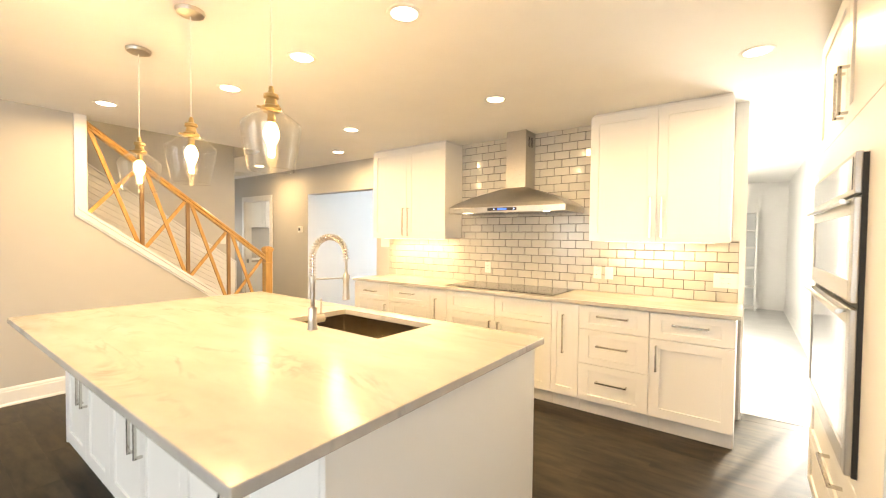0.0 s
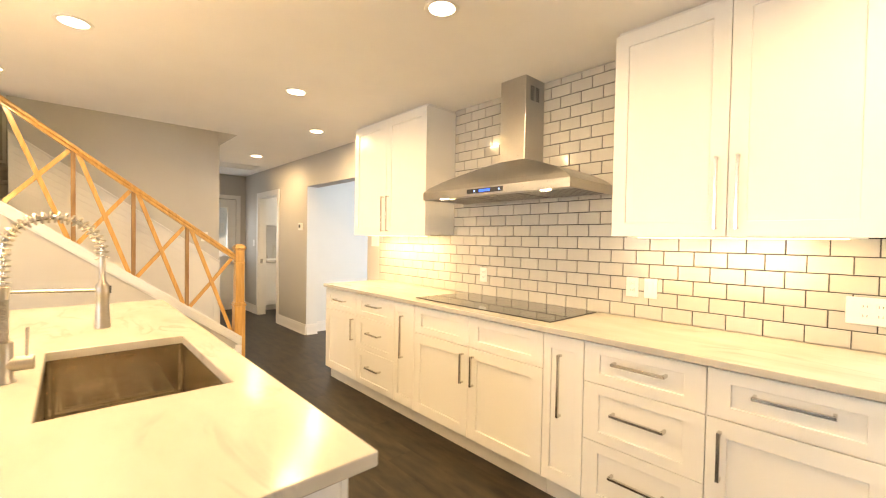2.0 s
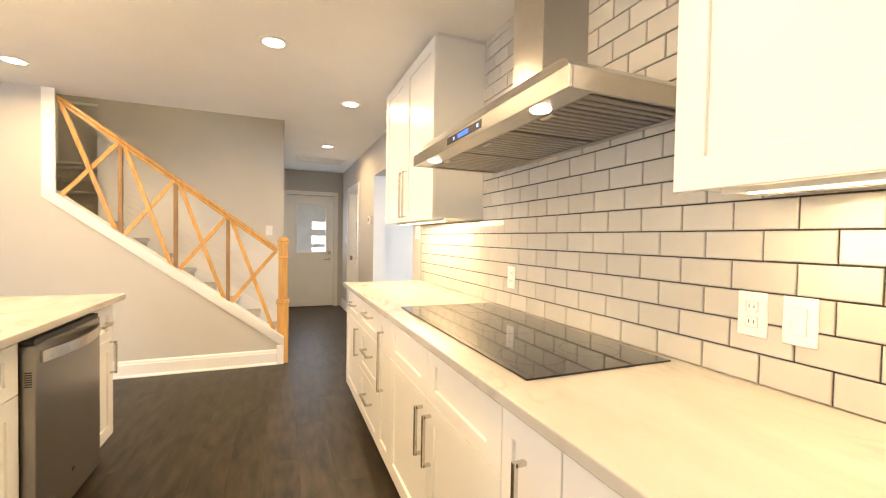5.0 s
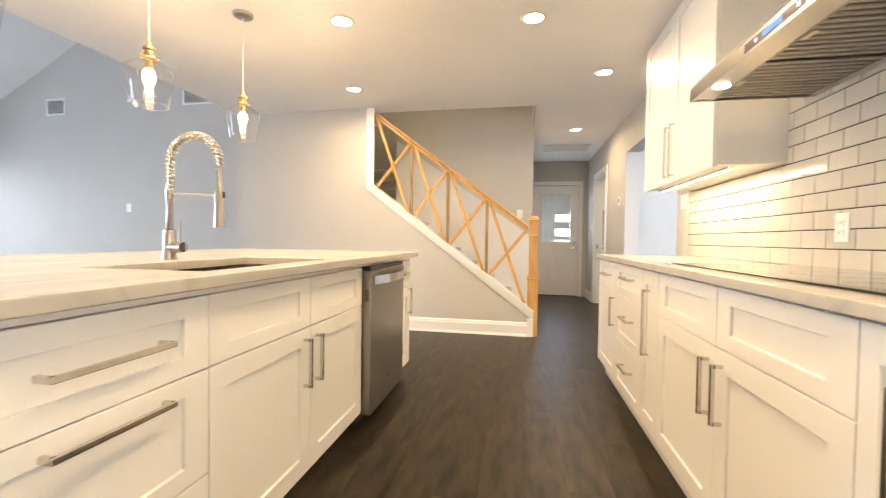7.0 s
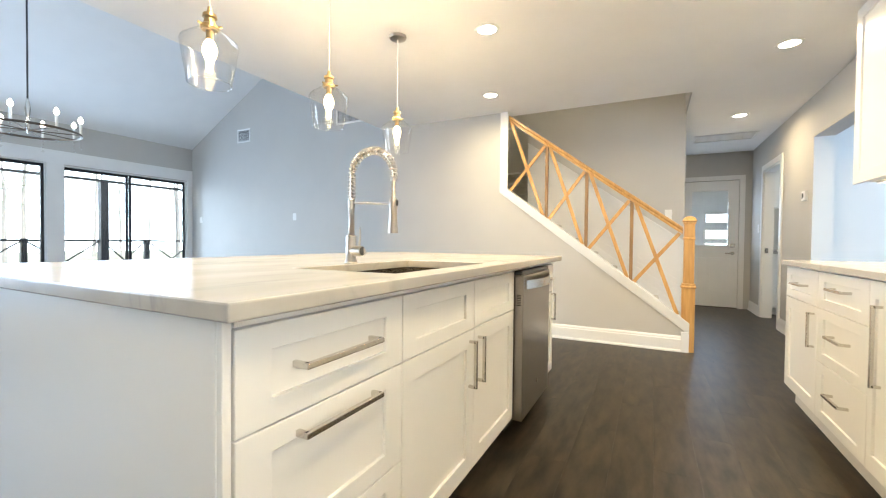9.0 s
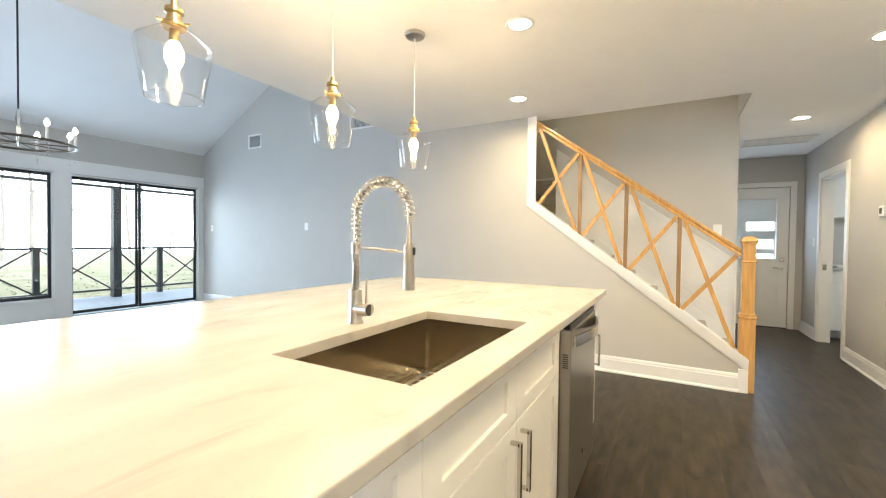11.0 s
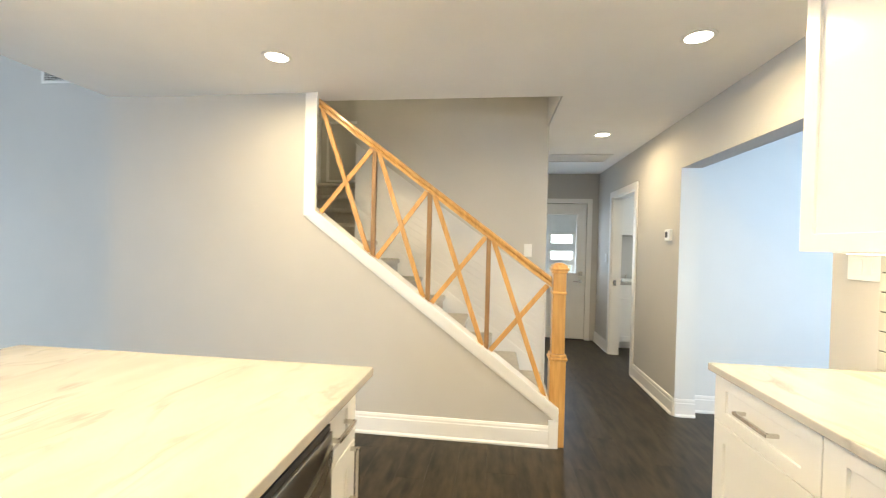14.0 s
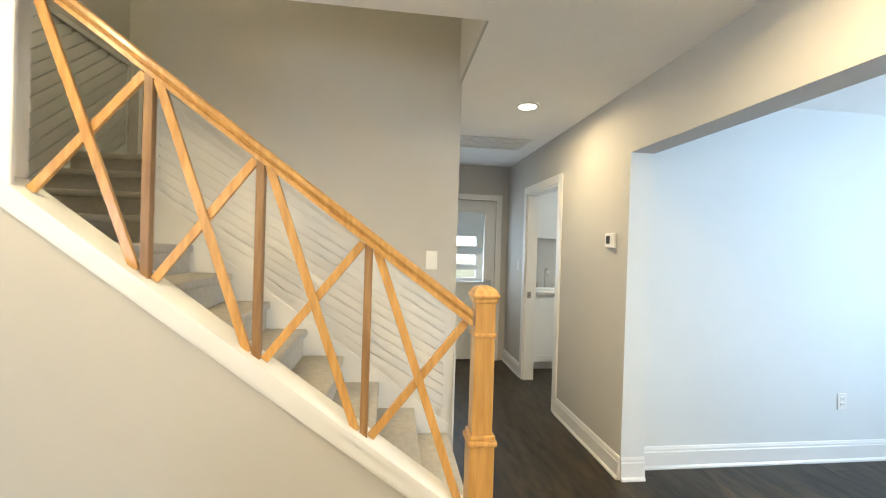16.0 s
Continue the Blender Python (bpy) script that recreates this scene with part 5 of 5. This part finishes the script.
def grille(name, label, m, w, h, n, back=VENTD):
    th = thing(name, label, "air vent", m)
    bm = B()
    f = 0.025
    for d in ((-w / 2, w / 2, h / 2 - f, h / 2), (-w / 2, w / 2, -h / 2, -h / 2 + f), (-w / 2, -w / 2 + f, -h / 2 + f, h / 2 - f), (w / 2 - f, w / 2, -h / 2 + f, h / 2 - f)): bx(bm, d[0], d[1], -0.010, -0.0005, d[2], d[3], 0.002)
    part("frame", bm, PLATE, th)
    bm = B(); bx(bm, -w / 2 + f, w / 2 - f, -0.002, -0.0006, -h / 2 + f, h / 2 - f); part("backing", bm, back, th)
    for i in range(n):
        z = -h / 2 + f + (h - 2 * f) * (i + 0.5) / n
        bm = B(); bx(bm, -w / 2 + f, w / 2 - f, -0.008, -0.003, z - 0.003, z + 0.001, 0.0, None); part("slat", bm, PLATE, th)
    return th
grille("wall_vent", "white louvred vent high on the family wall", pose(FAM_X, -2.06, 2.87, 0, 0, 90), 0.34, 0.24, 14)
grille("wall_vent", "white louvred return vent near the ceiling edge", pose(FAM_X, 0.36, 2.98, 0, 0, 90), 0.55, 0.36, 20)
grille("ceiling_vent", "white return air grille in the hall ceiling", pose(-6.82, 5.33, CEIL, 90, 0, 90), 0.72, 0.42, 6, PLATE)

# ---- passage shelf ----
sh = thing("shelf_unit", "white open shelf unit at the passage's end", "shelf unit", pose(0.1, 12.2, 0))
bm = B(); bx(bm, 0, 0.03, 0, 0.38, 0, 2.0); part("side_panel", bm, TRIM, sh)
bm = B(); bx(bm, 0.34, 0.37, 0, 0.38, 0, 2.0); part("side_panel", bm, TRIM, sh)
bm = B(); bx(bm, 0.03, 0.34, 0.37, 0.38, 0, 2.0); part("back_panel", bm, WALLD, sh)
for z in (0.03, 0.45, 0.85, 1.25, 1.6, 1.97):
    bm = B(); bx(bm, 0.03, 0.34, 0.0, 0.37, z, z + 0.03); part("shelf", bm, TRIM, sh)
pwn = thing("window_passage", "tall white framed passage windows", "window", kind="structure")
for i in range(3):
    a = 6.5 + i * 0.8
    bm = B()
    bx(bm, 0.97, 1.02, a, a + 0.04, 0.35, 2.25); bx(bm, 0.97, 1.02, a + 0.76, a + 0.8, 0.35, 2.25); bx(bm, 0.97, 1.02, a + 0.04, a + 0.76, 0.35, 0.40); bx(bm, 0.97, 1.02, a + 0.04, a + 0.76, 2.20, 2.25)
    fr = part("window_frame", bm, TRIM, pwn)
    bm = B(); bx(bm, 0.993, 0.998, a + 0.04, a + 0.76, 0.40, 2.20); g_ = part("pane", bm, GLASS, fr); g_.visible_shadow = False

# ---- outdoors ----
bm = B(); bx(bm, -400, 400, -400, 400, -1.3, -0.75); setting("ground", bm, GROUND, "leaf-strewn ground under the trees", "ground")
dk = thing("deck", "grey wooden deck outside the sliding door", "deck")
for i in range(17):
    y = FAM_Y - 0.15 - 0.142 * (i + 1)
    bm = B(); bx(bm, -7.5, 2.0, y + 0.004, y + 0.138, -0.09, -0.05, 0.004); part("deck_board", bm, DECK, dk)
bm = B(); bx(bm, -7.5, 2.0, FAM_Y - 2.6, FAM_Y - 0.16, -0.75, -0.095); part("joist_skirt", bm, DECK, dk)
rg = thing("deck_railing", "dark deck railing with crossed braces", "railing")
DYR = -5.95
xs = [-7.4, -6.5, -5.38, -4.50, -3.3, -2.1, -0.9, 0.4, 1.9]
for x in xs:
    bm = B(); bx(bm, x - 0.045, x + 0.045, DYR - 0.045, DYR + 0.045, -0.05, 0.99, 0.004); part("post", bm, FRAMEB, rg)
for z in (0.10, 0.955):
    bm = B(); bx(bm, xs[0] + 0.045, xs[-1] - 0.045, DYR - 0.02, DYR + 0.02, z - 0.02, z + 0.02, 0.003); part("rail", bm, FRAMEB, rg)
for a, b in zip(xs, xs[1:]):
    for u, v in ((0.12, 0.935), (0.935, 0.12)):
        bm = B(); stick(bm, (a + 0.045, DYR + (0.008 if u > v else -0.008), u), (b - 0.045, DYR + (0.008 if u > v else -0.008), v), 0.028, 0.014, 0.0, (0, 1, 0)); part("brace", bm, FRAMEB, rg)
for x in (-4.50, -0.9):
    pr = thing("porch_post", "dark square post holding the deck roof", "post", pose(x, DYR + 0.12, -0.05))
    bm = B(); bx(bm, -0.07, 0.07, -0.07, 0.07, 0, 2.239, 0.006); part("shaft", bm, FRAMEB, pr)
boxes("deck_roof_beam", FRAMEB, "thin dark beam of the deck roof", "beam", (-7.5, 2.0, DYR + 0.06, DYR + 0.18, 2.19, 2.235))

def tree(place, h, seed, spread):
    rnd = random.Random(seed)
    th = thing("tree", "tall bare-trunked woodland tree with sparse spring leaves", "tree", pose(*place), "trees behind the deck")
    bm = B()
    lean = Vector((rnd.uniform(-0.04, 0.04), rnd.uniform(-0.04, 0.04), 1))
    r0 = 0.012 * h
    pts = [Vector((0, 0, 0)) + lean * (h * i / 10) + Vector((rnd.uniform(-0.05, 0.05), rnd.uniform(-0.05, 0.05), 0)) for i in range(11)]
    for i, (a, b) in enumerate(zip(pts, pts[1:])): cyl(bm, a, b, r0 * (1 - i * 0.09), r0 * (1 - (i + 1) * 0.09), 8, False)
    tips = []
    for k in range(14):
        i = rnd.randint(3, 9)
        a = rnd.uniform(0, 6.28)
        l = spread * rnd.uniform(0.5, 1.0)
        e = pts[i] + Vector((math.cos(a) * l, math.sin(a) * l, l * rnd.uniform(0.3, 0.8)))
        cyl(bm, pts[i], e, r0 * 0.22, r0 * 0.06, 5, False)
        tips.append((pts[i], e))
    part("trunk", bm, BARK, th)
    bm = B()
    for a, e in tips:
        for q in range(22):
            c = a.lerp(e, rnd.uniform(0.35, 1.1)) + Vector([rnd.gauss(0, 0.35) for _ in range(3)])
            u = Vector([rnd.gauss(0, 1) for _ in range(3)]).normalized()
            v = u.orthogonal().normalized()
            s = rnd.uniform(0.05, 0.11)
            bm.faces.new([bm.verts.new(c + p) for p in (u * s, v * s * 0.5, -u * s, -v * s * 0.5)])
    part("crown", bm, LEAF, th)
rnd = random.Random(4)
for i in range(26): tree((rnd.uniform(-30, 8), rnd.uniform(-44, -17), -0.76), rnd.uniform(9, 14), i, rnd.uniform(1.2, 2.2))
bm = B()
for i in range(2200):
    c = Vector((rnd.uniform(-14, 5), rnd.uniform(-16, -7.5), -0.75 + abs(rnd.gauss(0, 0.35))))
    u = Vector([rnd.gauss(0, 1) for _ in range(3)]).normalized(); v = u.orthogonal().normalized(); s = rnd.uniform(0.025, 0.06)
    bm.faces.new([bm.verts.new(c + p) for p in (u * s, v * s * 0.5, -u * s, -v * s * 0.5)])
tagged(link("undergrowth", bm, LEAF), "low green undergrowth behind the deck", "undergrowth", "", "stuff")
boxes("backdrop_south", HAZE, "bright hazy daylight behind the woods", "backdrop", (-120, 90, -61, -60, -1, 45))

# ---- floor planks ----
PLANKS = {}
def plank_mesh(l):
    k = round(l, 3)
    if k not in PLANKS:
        bm = B()
        g, w, c = 0.0001, 0.18, 0.00022
        V = []
        for x, y, z in ((0, 0, -0.012), (0, 0, -c), (c, c, 0)):
            V.append([bm.verts.new(p) for p in ((g + x, g + y, z), (l - g - x, g + y, z), (l - g - x, w - g - y, z), (g + x, w - g - y, z))])
        for a, b in zip(V, V[1:]):
            for i in range(4): bm.faces.new((a[i], a[(i + 1) % 4], b[(i + 1) % 4], b[i]))
        bm.faces.new(V[2])
        me = bpy.data.meshes.new("plank"); bm.to_mesh(me); bm.free()
        me.materials.append(FLOORM)
        PLANKS[k] = me
    return PLANKS[k]

LEN = 1.22
rest = B()
for r in range(-21, 51):
    y = r * 0.18
    if y < FAM_Y - 0.1 or y > 9.0: continue
    near = 1.9 < y < 5.8
    xa, xb = (-7.95, 1.25) if near else (-8.7, 1.25)
    if y > 5.8: xb = 0.95 if y < 6.0 else -1.1
    x = xa - (r * 0.37 * LEN) % LEN
    while x < xb:
        a, b = max(x, xa), min(x + LEN, xb)
        if b - a > 0.02:
            if near: piece("plank", plank_mesh(b - a), floor, (a, y, 0))
            else:
                g = 0.001
                bx(rest, a + g, b - g, y + g, y + 0.18 - g, -0.012, 0)
        x += LEN
o = part("planks_joined", rest, FLOORM, floor, "more dark planks in the rooms around"); o["kind"] = "stuff"

# ---- wall tiles ----
TILES = {}
def tile_mesh(w, h):
    k = (round(w, 3), round(h, 3))
    if k not in TILES:
        bm = B()
        V = []
        for i, y in ((0, 0.0), (0, -0.0055), (0.0025, -0.008)):
            V.append([bm.verts.new(p) for p in ((i, y, i), (w - i, y, i), (w - i, y, h - i), (i, y, h - i))])
        for a, b in zip(V, V[1:]):
            for i in range(4): bm.faces.new((a[i], a[(i + 1) % 4], b[(i + 1) % 4], b[i]))
        bm.faces.new(V[2])
        bmesh.ops.recalc_face_normals(bm, faces=bm.faces)
        me = bpy.data.meshes.new("tile"); bm.to_mesh(me); bm.free()
        me.materials.append(TILE)
        TILES[k] = me
    return TILES[k]

splash = tagged(new("backsplash"), "cream subway tile backsplash with dark grout", "backsplash", "", "structure")
bm = B(); bx(bm, -3.52, 0.243, KIT_Y - 0.004, KIT_Y - 0.0005, 0.921, 1.40); bx(bm, -2.367, -0.814, KIT_Y - 0.004, KIT_Y - 0.0005, 1.40, CEIL - 0.001); part("grout", bm, GROUT, splash, "dark grey grout bed")
PW, PH, GAP = 0.1517, 0.0795, 0.0042
row = 0
z = 0.922
while z < CEIL - 0.01:
    xa, xb = (-3.52, 0.243) if z < 1.38 else (-2.367, -0.814)
    h = min(PH - GAP, CEIL - 0.002 - z)
    x = -3.535 - (PW / 2 if row % 2 else 0)
    while x < xb:
        a, b = max(x, xa), min(x + PW - GAP, xb)
        if b - a > 0.012: piece("tile", tile_mesh(b - a, h), splash, (a, KIT_Y - 0.0035, z))
        x += PW
    z += PH
    row += 1
